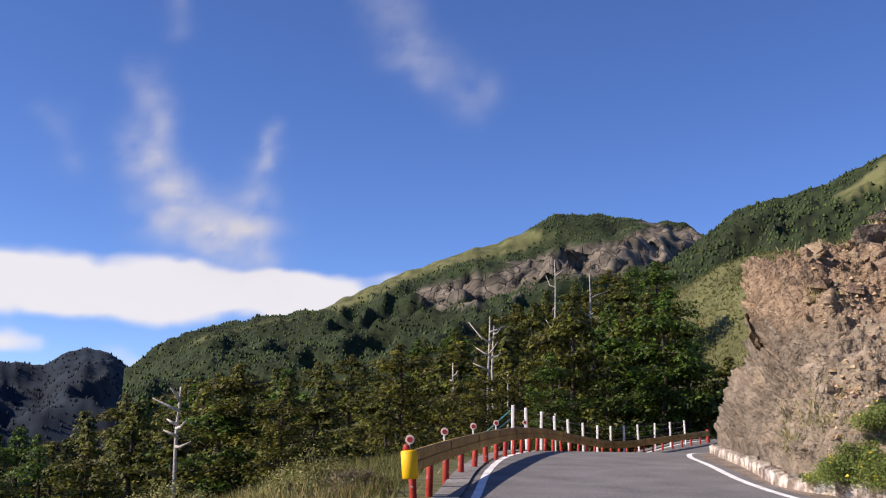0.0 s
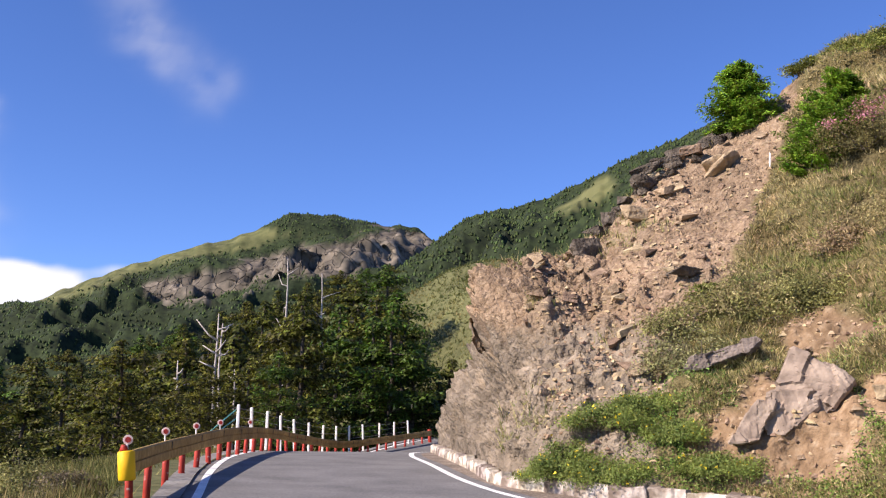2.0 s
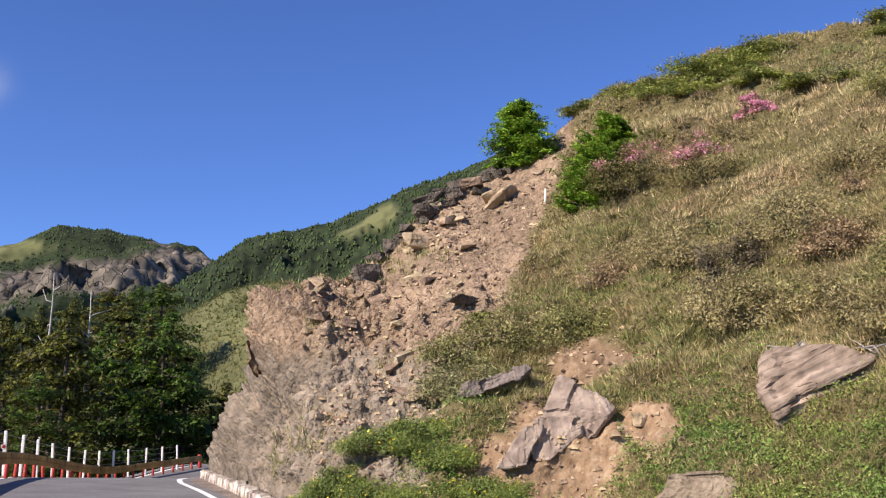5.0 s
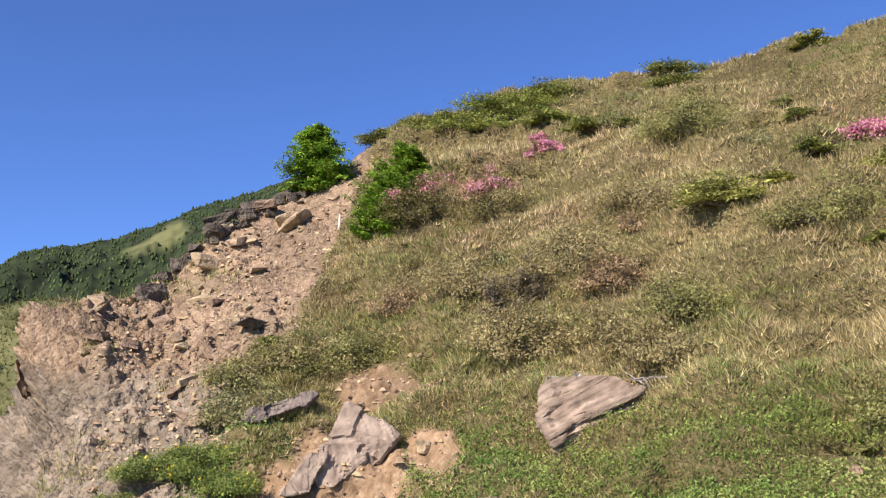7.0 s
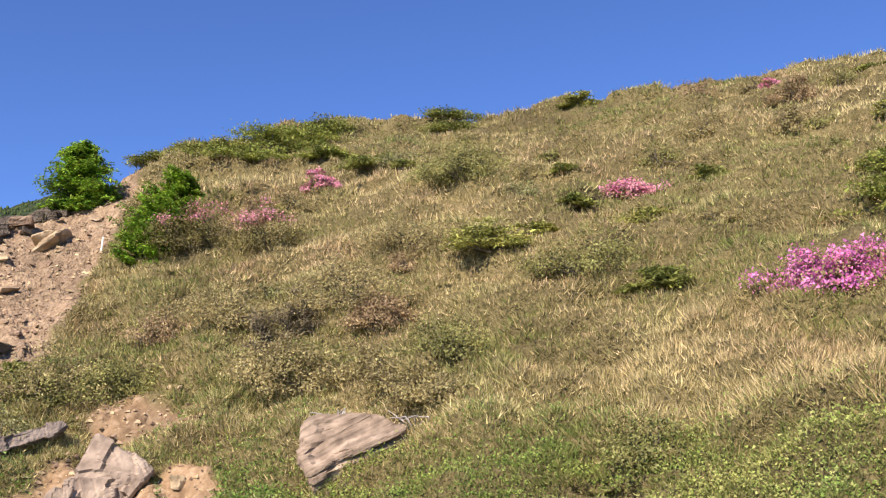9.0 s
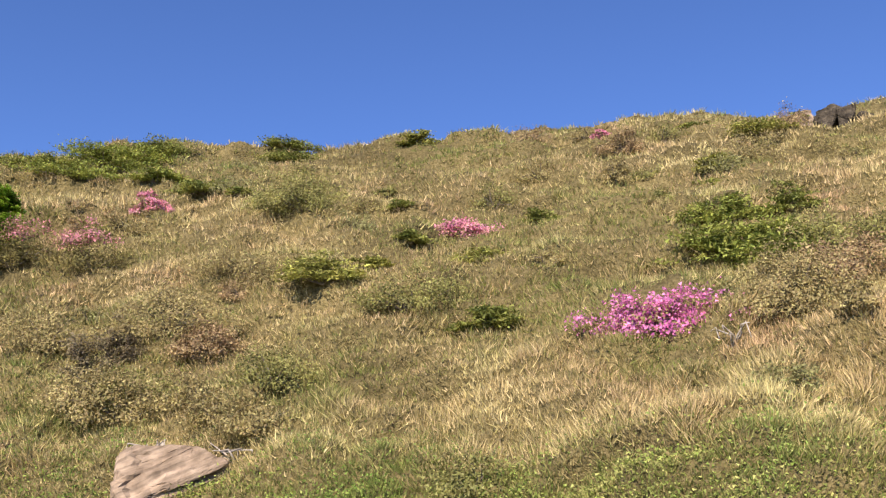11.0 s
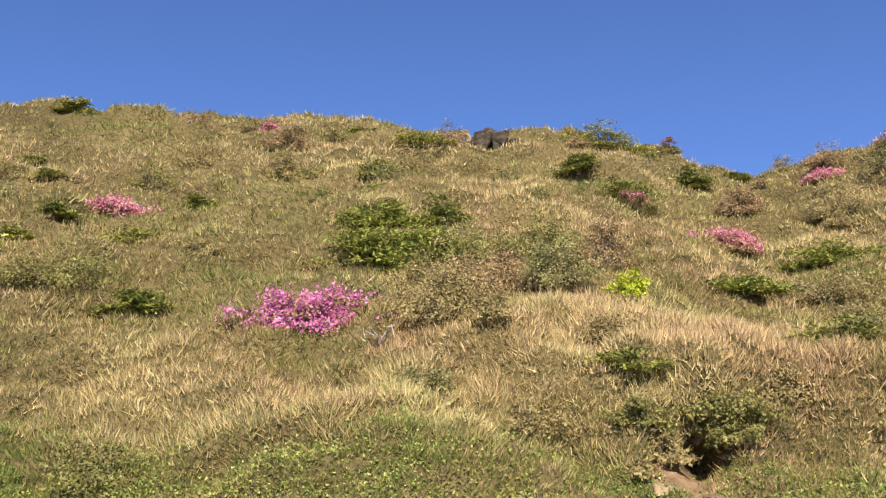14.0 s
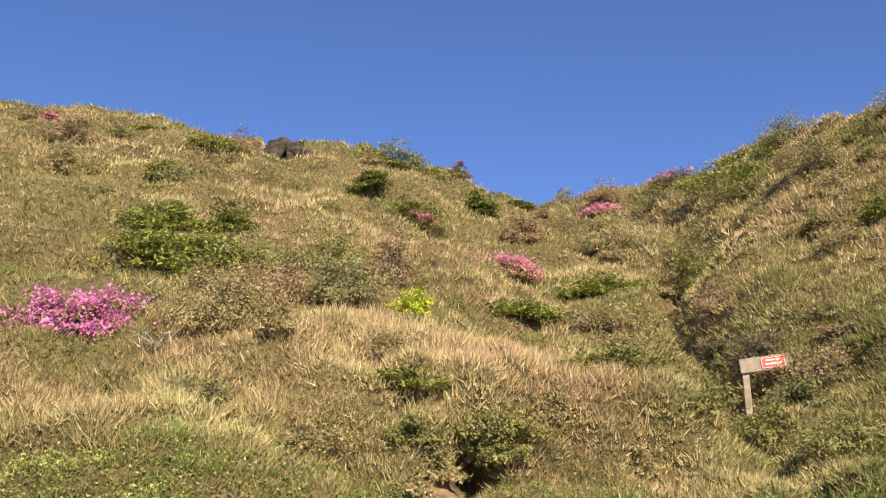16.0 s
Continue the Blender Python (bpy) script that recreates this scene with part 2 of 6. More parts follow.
GROUND = material("meadow_ground", ((0.3, (0.05, 0.06, 0.02)), (0.6, (0.12, 0.12, 0.05))), 3.0, 0.95, 0.3, 0.15, 0.3)
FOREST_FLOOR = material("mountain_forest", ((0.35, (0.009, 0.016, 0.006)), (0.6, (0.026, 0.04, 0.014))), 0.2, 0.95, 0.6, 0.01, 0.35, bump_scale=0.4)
MOUNTAIN_GRASS = material("mountain_grass", ((0.35, (0.06, 0.07, 0.026)), (0.6, (0.125, 0.13, 0.052))), 0.06, 0.95, 0.4, 0.012, 0.2, bump_scale=0.2)
CLIFF = material("mountain_cliff", ((0.3, (0.05, 0.046, 0.036)), (0.5, (0.115, 0.1, 0.078)), (0.7, (0.19, 0.162, 0.125))), 0.06, 0.92, 0.9, 0.012, 0.25, bump_scale=0.09)


def crack(m, scale, dark, block):
    """Breaks a rock material into angular blocks with dark joints between them."""
    nt = m.node_tree
    bs = nt.nodes["Principled BSDF"]
    co = nt.nodes.new("ShaderNodeTexCoord")
    warp = nt.nodes.new("ShaderNodeTexNoise")
    warp.inputs["Scale"].default_value, warp.inputs["Detail"].default_value = scale * 0.8, 4.0
    nt.links.new(co.outputs["Object"], warp.inputs["Vector"])
    mixv = nt.nodes.new("ShaderNodeVectorMath")
    mixv.operation = "MULTIPLY_ADD"
    mixv.inputs[1].default_value = (0.5 / scale,) * 3
    nt.links.new(warp.outputs["Color"], mixv.inputs[0])
    nt.links.new(co.outputs["Object"], mixv.inputs[2])
    cell = nt.nodes.new("ShaderNodeTexVoronoi")
    cell.inputs["Scale"].default_value = scale
    edge = nt.nodes.new("ShaderNodeTexVoronoi")
    edge.feature = "DISTANCE_TO_EDGE"
    edge.inputs["Scale"].default_value = scale
    for n in (cell, edge):
        nt.links.new(mixv.outputs[0], n.inputs["Vector"])
    tone = nt.nodes.new("ShaderNodeSeparateColor")
    nt.links.new(cell.outputs["Color"], tone.inputs[0])
    mr = nt.nodes.new("ShaderNodeMapRange")
    mr.inputs["To Min"].default_value, mr.inputs["To Max"].default_value = 1 - block, 1 + block
    nt.links.new(tone.outputs[0], mr.inputs["Value"])
    joint = nt.nodes.new("ShaderNodeMapRange")
    joint.inputs["From Max"].default_value = 0.05
    joint.inputs["To Min"].default_value = dark
    nt.links.new(edge.outputs["Distance"], joint.inputs["Value"])
    mul = nt.nodes.new("ShaderNodeMath")
    mul.operation = "MULTIPLY"
    nt.links.new(mr.outputs["Result"], mul.inputs[0])
    nt.links.new(joint.outputs["Result"], mul.inputs[1])
    old = bs.inputs["Base Color"].links[0].from_socket
    hsv = nt.nodes.new("ShaderNodeHueSaturation")
    nt.links.new(old, hsv.inputs["Color"])
    nt.links.new(mul.outputs[0], hsv.inputs["Value"])
    nt.links.new(hsv.outputs["Color"], bs.inputs["Base Color"])
    before = bs.inputs["Normal"].links[0].from_socket
    bp = nt.nodes.new("ShaderNodeBump")
    bp.inputs["Strength"].default_value, bp.inputs["Distance"].default_value = 0.9, 0.35 / scale
    nt.links.new(mul.outputs[0], bp.inputs["Height"])
    nt.links.new(before, bp.inputs["Normal"])
    nt.links.new(bp.outputs["Normal"], bs.inputs["Normal"])


crack(ROCK, 3.2, 0.93, 0.16)
crack(CLIFF, 0.06, 0.7, 0.3)


# ---- mesh helpers ----
def mesh_object(name, verts, faces, mat=None, parent=None, label="", flat=False):
    me = bpy.data.meshes.new(name)
    me.from_pydata([tuple(v) for v in np.asarray(verts, float).tolist()], [], np.asarray(faces).tolist() if isinstance(faces, np.ndarray) else faces)
    me.update()
    if not flat:
        me.shade_smooth()
    if mat:
        me.materials.append(mat)
    ob = new(name, me)
    if parent:
        ob.parent = parent
    if label:
        ob["label"] = label
    return ob


def part(name, bm, mat, parent=None, label="", flat=True):
    me = bpy.data.meshes.new(name)
    bm.to_mesh(me)
    bm.free()
    if not flat:
        me.shade_smooth()
    me.materials.append(mat)
    ob = new(name, me)
    if parent:
        ob.parent = parent
    if label:
        ob["label"] = label
    return ob


def sheet(name, pts, mat, parent=None):
    """A grid of points (rows, columns, 3) as one surface."""
    a, b = pts.shape[:2]
    i = np.arange(a * b).reshape(a, b)
    q = np.stack([i[:-1, :-1], i[1:, :-1], i[1:, 1:], i[:-1, 1:]], -1).reshape(-1, 4)
    return mesh_object(name, pts.reshape(-1, 3), q, mat, parent)


def attribute(ob, name, values):
    at = ob.data.attributes.new(name, "FLOAT", "POINT")
    at.data.foreach_set("value", np.asarray(values, np.float32).ravel())


# ---- ground, reaching the horizon ----
def left_edge(y):
    """x of the road's outer white line."""
    return np.interp(y, (-30, -8, 0, 6, 12, 15, 20, 26, 32, 38, 45, 52, 60, 70), (-16, -5, -2.2, -0.7, 0.25, 0.5, 0.9, 1.7, 2.9, 4.9, 7.6, 10.6, 14.2, 19.5))


MID_AZ = (-180, -120, -60, -30, -15, -5, 0, 6, 11, 15, 22, 40, 90, 180)
MID_EL = (-4, -4, -3, -2.0, -0.5, 1.2, 2.6, 5.4, 8.4, 9.4, 9.6, 9, 6, -4)


def ground_point(az, r):
    a = np.radians(az)
    x, y = r * np.sin(a), r * np.cos(a)
    near = road_z(np.clip(y, -60, 80)) - 0.12
    d = np.maximum(left_edge(np.clip(y, -30, 70)) - 1.6 - x, 0)
    drop = 0.09 * np.minimum(d, 8) ** 1.6 + 0.35 * np.maximum(d - 8, 0)
    front = smooth(45, 75, y) * 5
    z = near - np.minimum(drop, 14) - front
    mid = 1.6 + r * np.tan(np.radians(np.interp(az, MID_AZ, MID_EL)))
    far = 1.6 - 0.055 * r
    crest = 130 + 25 * np.sin(az * 0.21)
    z = np.where(r < 55, z, z + (mid - z) * smooth(55, 1, np.maximum(crest - r, 0) * 55 / (crest - 55)))
    z = np.where(r > crest, mid + (far - mid) * smooth(0, 260, r - crest), z)
    bump = fbm(np.stack([x, y, 0 * x], -1) * 0.05, 3) * smooth(22, 70, r) * np.minimum(1.6 + r * 0.004, 6)
    return np.stack([x, y, z + bump], -1)


ring = np.concatenate([np.linspace(0.5, 60, 60), np.linspace(62, 170, 55), np.geomspace(180, 4600, 40)])
turn = np.linspace(-180, 180, 241)
gp = ground_point(turn[:, None] + 0 * ring[None], ring[None] + 0 * turn[:, None])
gp[-1] = gp[0]
ground = tagged(sheet("ground", gp, GROUND), "grassy mountain ground falling away beside the road", "ground", kind="structure")

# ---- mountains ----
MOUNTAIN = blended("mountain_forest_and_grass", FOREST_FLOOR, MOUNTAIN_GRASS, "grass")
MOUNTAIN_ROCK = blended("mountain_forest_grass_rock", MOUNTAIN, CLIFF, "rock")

# blue in the base colour stands in for haze over the farthest mountain
DISTANT_HAZE = material("distant_mountain_haze", ((0.35, (0.006, 0.011, 0.018)), (0.6, (0.014, 0.023, 0.034))), 0.02, 0.95, 0.5, 0.004, 0.3, bump_scale=0.1)


def mountain(name, label, sky_az, sky_el, r_base, r_top, el_base, columns, rows, relief, seed, grass_at, rock_at, mat=None):
    az = np.linspace(sky_az[0], sky_az[-1], columns)[:, None]
    v = np.linspace(0, 1.25, rows)[None]
    el_top = np.interp(az, sky_az, sky_el) + 0.12 * fbm(np.stack([az * 1.4, az * 0 + seed, az * 0], -1), 3)
    r = r_base + (r_top - r_base) * v
    z0 = 1.6 + r_base * np.tan(np.radians(el_base))
    z1 = 1.6 + r_top * np.tan(np.radians(el_top))
    w = np.minimum(v, 1)
    z = z0 + (z1 - z0) * w ** 1.15 - (z1 - z0) * 1.5 * np.maximum(v - 1, 0)
    a = np.radians(az)
    p = np.stack([r * np.sin(a), r * np.cos(a), z + 0 * r], -1)
    s = 9.0 / r_top
    n = np.abs(fbm(p * np.array((s, s, s * 0.6)) + seed, 5, 0.5))
    env = np.sin(np.pi * np.clip(v, 0, 1)) ** 0.7
    p[..., 2] += relief * (0.35 - n) * env
    n2 = fbm(p * s * 5 + seed, 3)
    p[..., 2] += relief * 0.10 * n2 * env
    azg, elg = np.degrees(np.arctan2(p[..., 0], p[..., 1])), np.degrees(np.arctan2(p[..., 2] - 1.6, np.hypot(p[..., 0], p[..., 1])))
    craggy = smooth(-0.2, 0.3, rock_at(azg, elg, v))
    fissure = np.abs(fbm(p * np.array((14, 14, 4)) / r_top * 2 + seed, 5, 0.6))
    p[..., 1] += craggy * (fissure - 0.4) * 0.016 * r_top * np.cos(a)
    p[..., 0] += craggy * (fissure - 0.4) * 0.016 * r_top * np.sin(a)
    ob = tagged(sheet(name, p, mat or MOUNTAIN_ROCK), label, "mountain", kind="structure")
    azg, elg = np.degrees(np.arctan2(p[..., 0], p[..., 1])), np.degrees(np.arctan2(p[..., 2] - 1.6, np.hypot(p[..., 0], p[..., 1])))
    nz = fbm(p * s * 2.2 + seed + 5, 4)
    attribute(ob, "grass", smooth(-0.12, 0.12, grass_at(azg, elg, v) + 0.35 * nz))
    attribute(ob, "rock", smooth(-0.1, 0.1, rock_at(azg, elg, v) + 0.45 * fbm(p * s * 3 + seed, 4)))
    return ob, p, grass_at(azg, elg, v) + 0.35 * nz, rock_at(azg, elg, v) + 0.45 * fbm(p * s * 3 + seed, 4)


def none_at(az, el, v):
    return np.full(np.broadcast(az, v).shape, -1.0)


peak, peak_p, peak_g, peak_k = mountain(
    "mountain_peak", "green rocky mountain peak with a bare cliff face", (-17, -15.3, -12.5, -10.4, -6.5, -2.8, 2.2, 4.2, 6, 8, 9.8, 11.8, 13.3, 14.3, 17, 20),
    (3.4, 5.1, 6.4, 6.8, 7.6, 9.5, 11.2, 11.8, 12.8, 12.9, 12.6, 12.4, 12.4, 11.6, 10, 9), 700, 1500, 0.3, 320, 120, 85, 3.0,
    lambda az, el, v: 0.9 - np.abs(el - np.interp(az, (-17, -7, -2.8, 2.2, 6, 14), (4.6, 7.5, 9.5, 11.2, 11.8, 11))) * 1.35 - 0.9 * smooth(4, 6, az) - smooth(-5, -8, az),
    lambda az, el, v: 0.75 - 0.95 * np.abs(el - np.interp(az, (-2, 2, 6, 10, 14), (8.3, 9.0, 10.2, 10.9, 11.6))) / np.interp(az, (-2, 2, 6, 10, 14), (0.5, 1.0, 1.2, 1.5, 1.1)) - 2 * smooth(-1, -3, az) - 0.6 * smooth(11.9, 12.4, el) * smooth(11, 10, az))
ridge_r, ridge_p, ridge_g, ridge_k = mountain(
    "mountain_ridge", "dark forested ridge with pale grass patches", (7, 10, 13, 14.3, 16.4, 20.2, 23.6, 27, 32), (6, 8.6, 10.6, 11.7, 13, 14, 15.3, 16.6, 18.5), 330, 700, 4.0, 260, 100, 38, 11.0,
    lambda az, el, v: 0.7 - np.hypot((az - 22.8) / 2.6, (el - (14.05 + 0.45 * (az - 22.8))) / 0.7), none_at)
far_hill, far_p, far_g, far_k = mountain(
    "mountain_distant", "distant forested mountain with haze blue in its colour", (-40, -30, -23, -21, -19, -17.6, -16, -14, -10), (3, 3.6, 4.2, 4.2, 5.1, 4.7, 3.7, 2.8, 2), 1500, 2600, -3, 200, 70, 110, 23.0,
    lambda az, el, v: 0.4 - np.hypot((az + 23.6) / 1.4, (el - 4.1) / 0.3), none_at, DISTANT_HAZE)

# ---- hillside ----
HILL_U = np.concatenate([np.linspace(0, 1.95, 20), np.linspace(2, 7.98, 330), np.linspace(8, 18, 290)])
HILL_V = np.concatenate([np.linspace(0, 1, 190), np.linspace(1.01, 1.5, 25)])
hp = hill_point(HILL_U[:, None], HILL_V[None])
EARTH_UV = ((6.9, 0.10, 0.55, 0.08), (6.4, 0.06, 0.6, 0.045), (7.3, 0.23, 0.45, 0.05), (7.6, 0.12, 0.25, 0.035), (12.72, 0.178, 0.24, 0.022))


def bare(u, v):
    """1 on bare earth among the overgrown slope."""
    out = 0
    for a, b, c, d in EARTH_UV:
        out = np.maximum(out, np.exp(-((u - a) / c) ** 2 - ((v - b) / d) ** 2))
    return out


HILL = blended("hillside_ground", blended("hillside_soil_and_rock", SOIL, blended("spur_rock_and_scree", ROCK, SCREE, "scree"), "rock"), EARTH, "earth")
hillside = tagged(sheet("hillside", hp, HILL), "steep grassy hillside ending in a broken rock spur", "hillside", kind="structure")
hill_noise = fbm(hp * 1.1 + 4, 3)
attribute(hillside, "rock", smooth(0.35, 0.65, rockiness(HILL_U[:, None], HILL_V[None]) + 0.3 * hill_noise))
attribute(hillside, "scree", smooth(0.3, 0.48, HILL_V[None] + 0.12 * (HILL_U[:, None] - 5.2) + 0.14 * fbm(hp * 0.8 + 61, 3)))
attribute(hillside, "earth", smooth(0.3, 0.6, bare(HILL_U[:, None], HILL_V[None]) + 0.25 * hill_noise))

# ---- road ----
def right_edge(t):
    """The inner white line, t from 0 beyond the bend to 1 behind the viewpoint."""
    return spline(((18, 47), (11.5, 38), (7.6, 31.5), (6.2, 27.0), (5.5, 22), (5.05, 17.5), (5.2, 14.5), (6.2, 12.2), (7.3, 9), (7.4, 4), (7.2, -2), (6, -10), (2, -24)), t * 12)


OUTER = ((17.2, 64.5), (12.3, 56), (8.6, 47.5), (5.6, 40), (3.1, 32.5), (1.75, 26.3), (0.95, 20.5), (0.5, 15), (0.1, 11), (-0.7, 6), (-2.2, 0), (-5, -8), (-13, -24))


def strip(name, a, b, mat, lift, label, category):
    """A road-following band between two lines (n, 2)."""
    w = np.linspace(0, 1, 12)[None, :, None]
    xy = a[:, None] * (1 - w) + b[:, None] * w
    z = road_z(xy[..., 1]) + lift
    return tagged(sheet(name, np.concatenate([xy, z[..., None]], -1), mat), label, category, kind="structure")


rt = np.linspace(0, 1, 240)
inner, outer = right_edge(rt), spline(OUTER, rt * 12)


def offset(line, d):
    g = np.gradient(line, axis=0)
    g /= np.linalg.norm(g, axis=1, keepdims=True)
    return line + np.stack([-g[:, 1], g[:, 0]], -1) * d


road = strip("road", offset(outer, -0.25), offset(inner, 0.9), ASPHALT, 0.0, "grey worn asphalt mountain road", "road")
strip("road_line_outer", offset(outer, -0.1), offset(outer, 0.03), LINE_PAINT, 0.006, "white painted edge line on the road", "road line")
strip("road_line_inner", offset(inner, 0.0), offset(inner, 0.14), LINE_PAINT, 0.006, "white painted edge line on the road", "road line")
strip("road_edge", offset(inner, 0.35), offset(inner, 1.0), GRIT, 0.004, "gritty brown road edge along the kerb", "road edge")
strip("road_shoulder", offset(outer, -0.62), offset(outer, -0.24), CONCRETE, 0.03, "pale concrete strip under the guard rail", "road shoulder")

# ---- vegetation and stone materials ----
def grass_material(name, dry, green, mid):
    """Blades toned one by one; drier where the mesh's attribute says so."""
    m = bpy.data.materials.new(name)
    m.use_nodes = True
    nt = m.node_tree
    bs = nt.nodes["Principled BSDF"]
    geo = nt.nodes.new("ShaderNodeNewGeometry")
    at = nt.nodes.new("ShaderNodeAttribute")
    at.attribute_name = "dry"
    add = nt.nodes.new("ShaderNodeMath")
    add.operation = "MULTIPLY_ADD"
    add.inputs[1].default_value, add.inputs[2].default_value = 0.62, -0.31
    nt.links.new(geo.outputs["Random Per Island"], add.inputs[0])
    tot = nt.nodes.new("ShaderNodeMath")
    tot.operation = "ADD"
    nt.links.new(add.outputs[0], tot.inputs[0])
    nt.links.new(at.outputs["Fac"], tot.inputs[1])
    ramp = nt.nodes.new("ShaderNodeValToRGB")
    while len(ramp.color_ramp.elements) < 3:
        ramp.color_ramp.elements.new(0.5)
    for e, (pos, c) in zip(ramp.color_ramp.elements, ((0.12, green), (0.5, mid), (0.95, dry))):
        e.position, e.color = pos, (*c, 1)
    nt.links.new(tot.outputs[0], ramp.inputs["Fac"])
    wn = nt.nodes.new("ShaderNodeTexWhiteNoise")
    wn.noise_dimensions = "1D"
    nt.links.new(geo.outputs["Random Per Island"], wn.inputs["W"])
    mr = nt.nodes.new("ShaderNodeMapRange")
    mr.inputs["To Min"].default_value, mr.inputs["To Max"].default_value = 0.42, 1.52
    nt.links.new(wn.outputs["Value"], mr.inputs["Value"])
    hsv = nt.nodes.new("ShaderNodeHueSaturation")
    nt.links.new(ramp.outputs["Color"], hsv.inputs["Color"])
    nt.links.new(mr.outputs["Result"], hsv.inputs["Value"])
    co = nt.nodes.new("ShaderNodeTexCoord")
    wide = nt.nodes.new("ShaderNodeTexNoise")
    wide.inputs["Scale"].default_value, wide.inputs["Detail"].default_value = 0.55, 5.0
    nt.links.new(co.outputs["Object"], wide.inputs["Vector"])
    hue = nt.nodes.new("ShaderNodeMapRange")
    hue.inputs["From Min"].default_value, hue.inputs["From Max"].default_value = 0.3, 0.7
    hue.inputs["To Min"].default_value, hue.inputs["To Max"].default_value = 0.475, 0.53
    nt.links.new(wide.outputs["Fac"], hue.inputs["Value"])
    nt.links.new(hue.outputs["Result"], hsv.inputs["Hue"])
    nt.links.new(hsv.outputs["Color"], bs.inputs["Base Color"])
    bs.inputs["Roughness"].default_value = 0.7
    bs.inputs["Specular IOR Level"].default_value = 0.2
    tr = nt.nodes.new("ShaderNodeBsdfTranslucent")
    nt.links.new(hsv.outputs["Color"], tr.inputs["Color"])
    mx = nt.nodes.new("ShaderNodeMixShader")
    mx.inputs[0].default_value = 0.3
    nt.links.new(bs.outputs[0], mx.inputs[1])
    nt.links.new(tr.outputs[0], mx.inputs[2])
    nt.links.new(mx.outputs[0], nt.nodes["Material Output"].inputs["Surface"])
    return m


def leaf(name, dark, light, spread=0.34, thin=0.32):
    return material(name, ((0.35, dark), (0.65, light)), 2.5, 0.6, 0.0, 0.5, 0.2, "island", spread, spec=0.3, thin=thin, detail=2.0)


CANE = grass_material("cane_grass", (0.60, 0.475, 0.27), (0.165, 0.2, 0.054), (0.375, 0.315, 0.142))
HERB = grass_material("low_herbs", (0.33, 0.34, 0.12), (0.11, 0.18, 0.034), (0.19, 0.27, 0.06))
VERGE = grass_material("verge_grass", (0.34, 0.275, 0.115), (0.06, 0.088, 0.018), (0.15, 0.15, 0.05))
LEAF = {
    "fir": leaf("fir_needles", (0.08, 0.165, 0.012), (0.27, 0.405, 0.038), 0.5),
    "juniper": leaf("juniper_green", (0.125, 0.155, 0.032), (0.33, 0.36, 0.08)),
    "juniper_dark": leaf("juniper_dark_green", (0.108, 0.132, 0.031), (0.288, 0.300, 0.072)),
    "juniper_yellow": leaf("juniper_yellow_green", (0.18, 0.19, 0.045), (0.40, 0.39, 0.10)),
    "bush_olive": leaf("olive_leaves", (0.155, 0.157, 0.05), (0.34, 0.325, 0.113)),
    "bush_brown": leaf("brown_green_leaves", (0.22, 0.185, 0.082), (0.43, 0.36, 0.17)),
    "azalea_leaf": leaf("azalea_leaves", (0.095, 0.086, 0.03), (0.23, 0.195, 0.068)),
    "bush_red": leaf("rusty_leaves", (0.23, 0.165, 0.09), (0.46, 0.335, 0.19)),
    "bush_grey": leaf("grey_green_leaves", (0.17, 0.172, 0.068), (0.35, 0.335, 0.148)),
    "bush_dark": leaf("dark_brown_leaves", (0.115, 0.095, 0.056), (0.25, 0.205, 0.125)),
    "shrub_yellow": leaf("bright_yellow_green_leaves", (0.300, 0.375, 0.030), (0.600, 0.660, 0.075)),
    "herb": leaf("herb_leaves", (0.12, 0.165, 0.036), (0.26, 0.31, 0.075)),
    "flower": leaf("magenta_petals", (0.56, 0.13, 0.38), (0.8, 0.32, 0.6), 0.4, 0.35),
    "flower_pale": leaf("pale_pink_petals", (0.60, 0.20, 0.32), (0.80, 0.42, 0.52), 0.3, 0.35),
    "flower_faded": leaf("faded_pink_petals", (0.48, 0.17, 0.22), (0.68, 0.33, 0.38), 0.3, 0.3),
    "flower_gold": leaf("yellow_petals", (0.6, 0.45, 0.03), (0.8, 0.65, 0.06), 0.2, 0.3),
    # near-black ends put the shade between foliage pads into the needle colour
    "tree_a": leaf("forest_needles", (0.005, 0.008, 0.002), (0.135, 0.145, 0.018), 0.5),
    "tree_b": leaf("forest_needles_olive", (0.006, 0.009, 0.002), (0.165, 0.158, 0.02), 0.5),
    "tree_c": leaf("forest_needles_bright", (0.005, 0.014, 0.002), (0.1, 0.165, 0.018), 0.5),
}
TWIG = material("twig_bark", ((0.35, (0.10, 0.08, 0.06)), (0.65, (0.22, 0.19, 0.15))), 9, 0.9, 0.2)
DEADWOOD = material("bleached_deadwood", ((0.35, (0.30, 0.27, 0.24)), (0.65, (0.52, 0.48, 0.44))), 5, 0.85, 0.3, 0.8, 0.25)
BARK = material("tree_bark", ((0.35, (0.03, 0.024, 0.019)), (0.65, (0.08, 0.066, 0.053))), 6, 0.92, 0.4)
BOULDER = material("boulder_stone", ((0.25, (0.12, 0.09, 0.068)), (0.42, (0.22, 0.17, 0.132)), (0.6, (0.31, 0.245, 0.19)), (0.8, (0.40, 0.325, 0.26))), 3.2, 0.9, 0.2, 0.9, 0.25, bump_scale=9)
SLAB_STONE = material("layered_slab_stone", ((0.25, (0.13, 0.095, 0.068)), (0.45, (0.225, 0.17, 0.125)), (0.65, (0.31, 0.24, 0.18)), (0.8, (0.38, 0.305, 0.235))), 4.0, 0.92, 0.2, 0.9, 0.25, bump_scale=12)


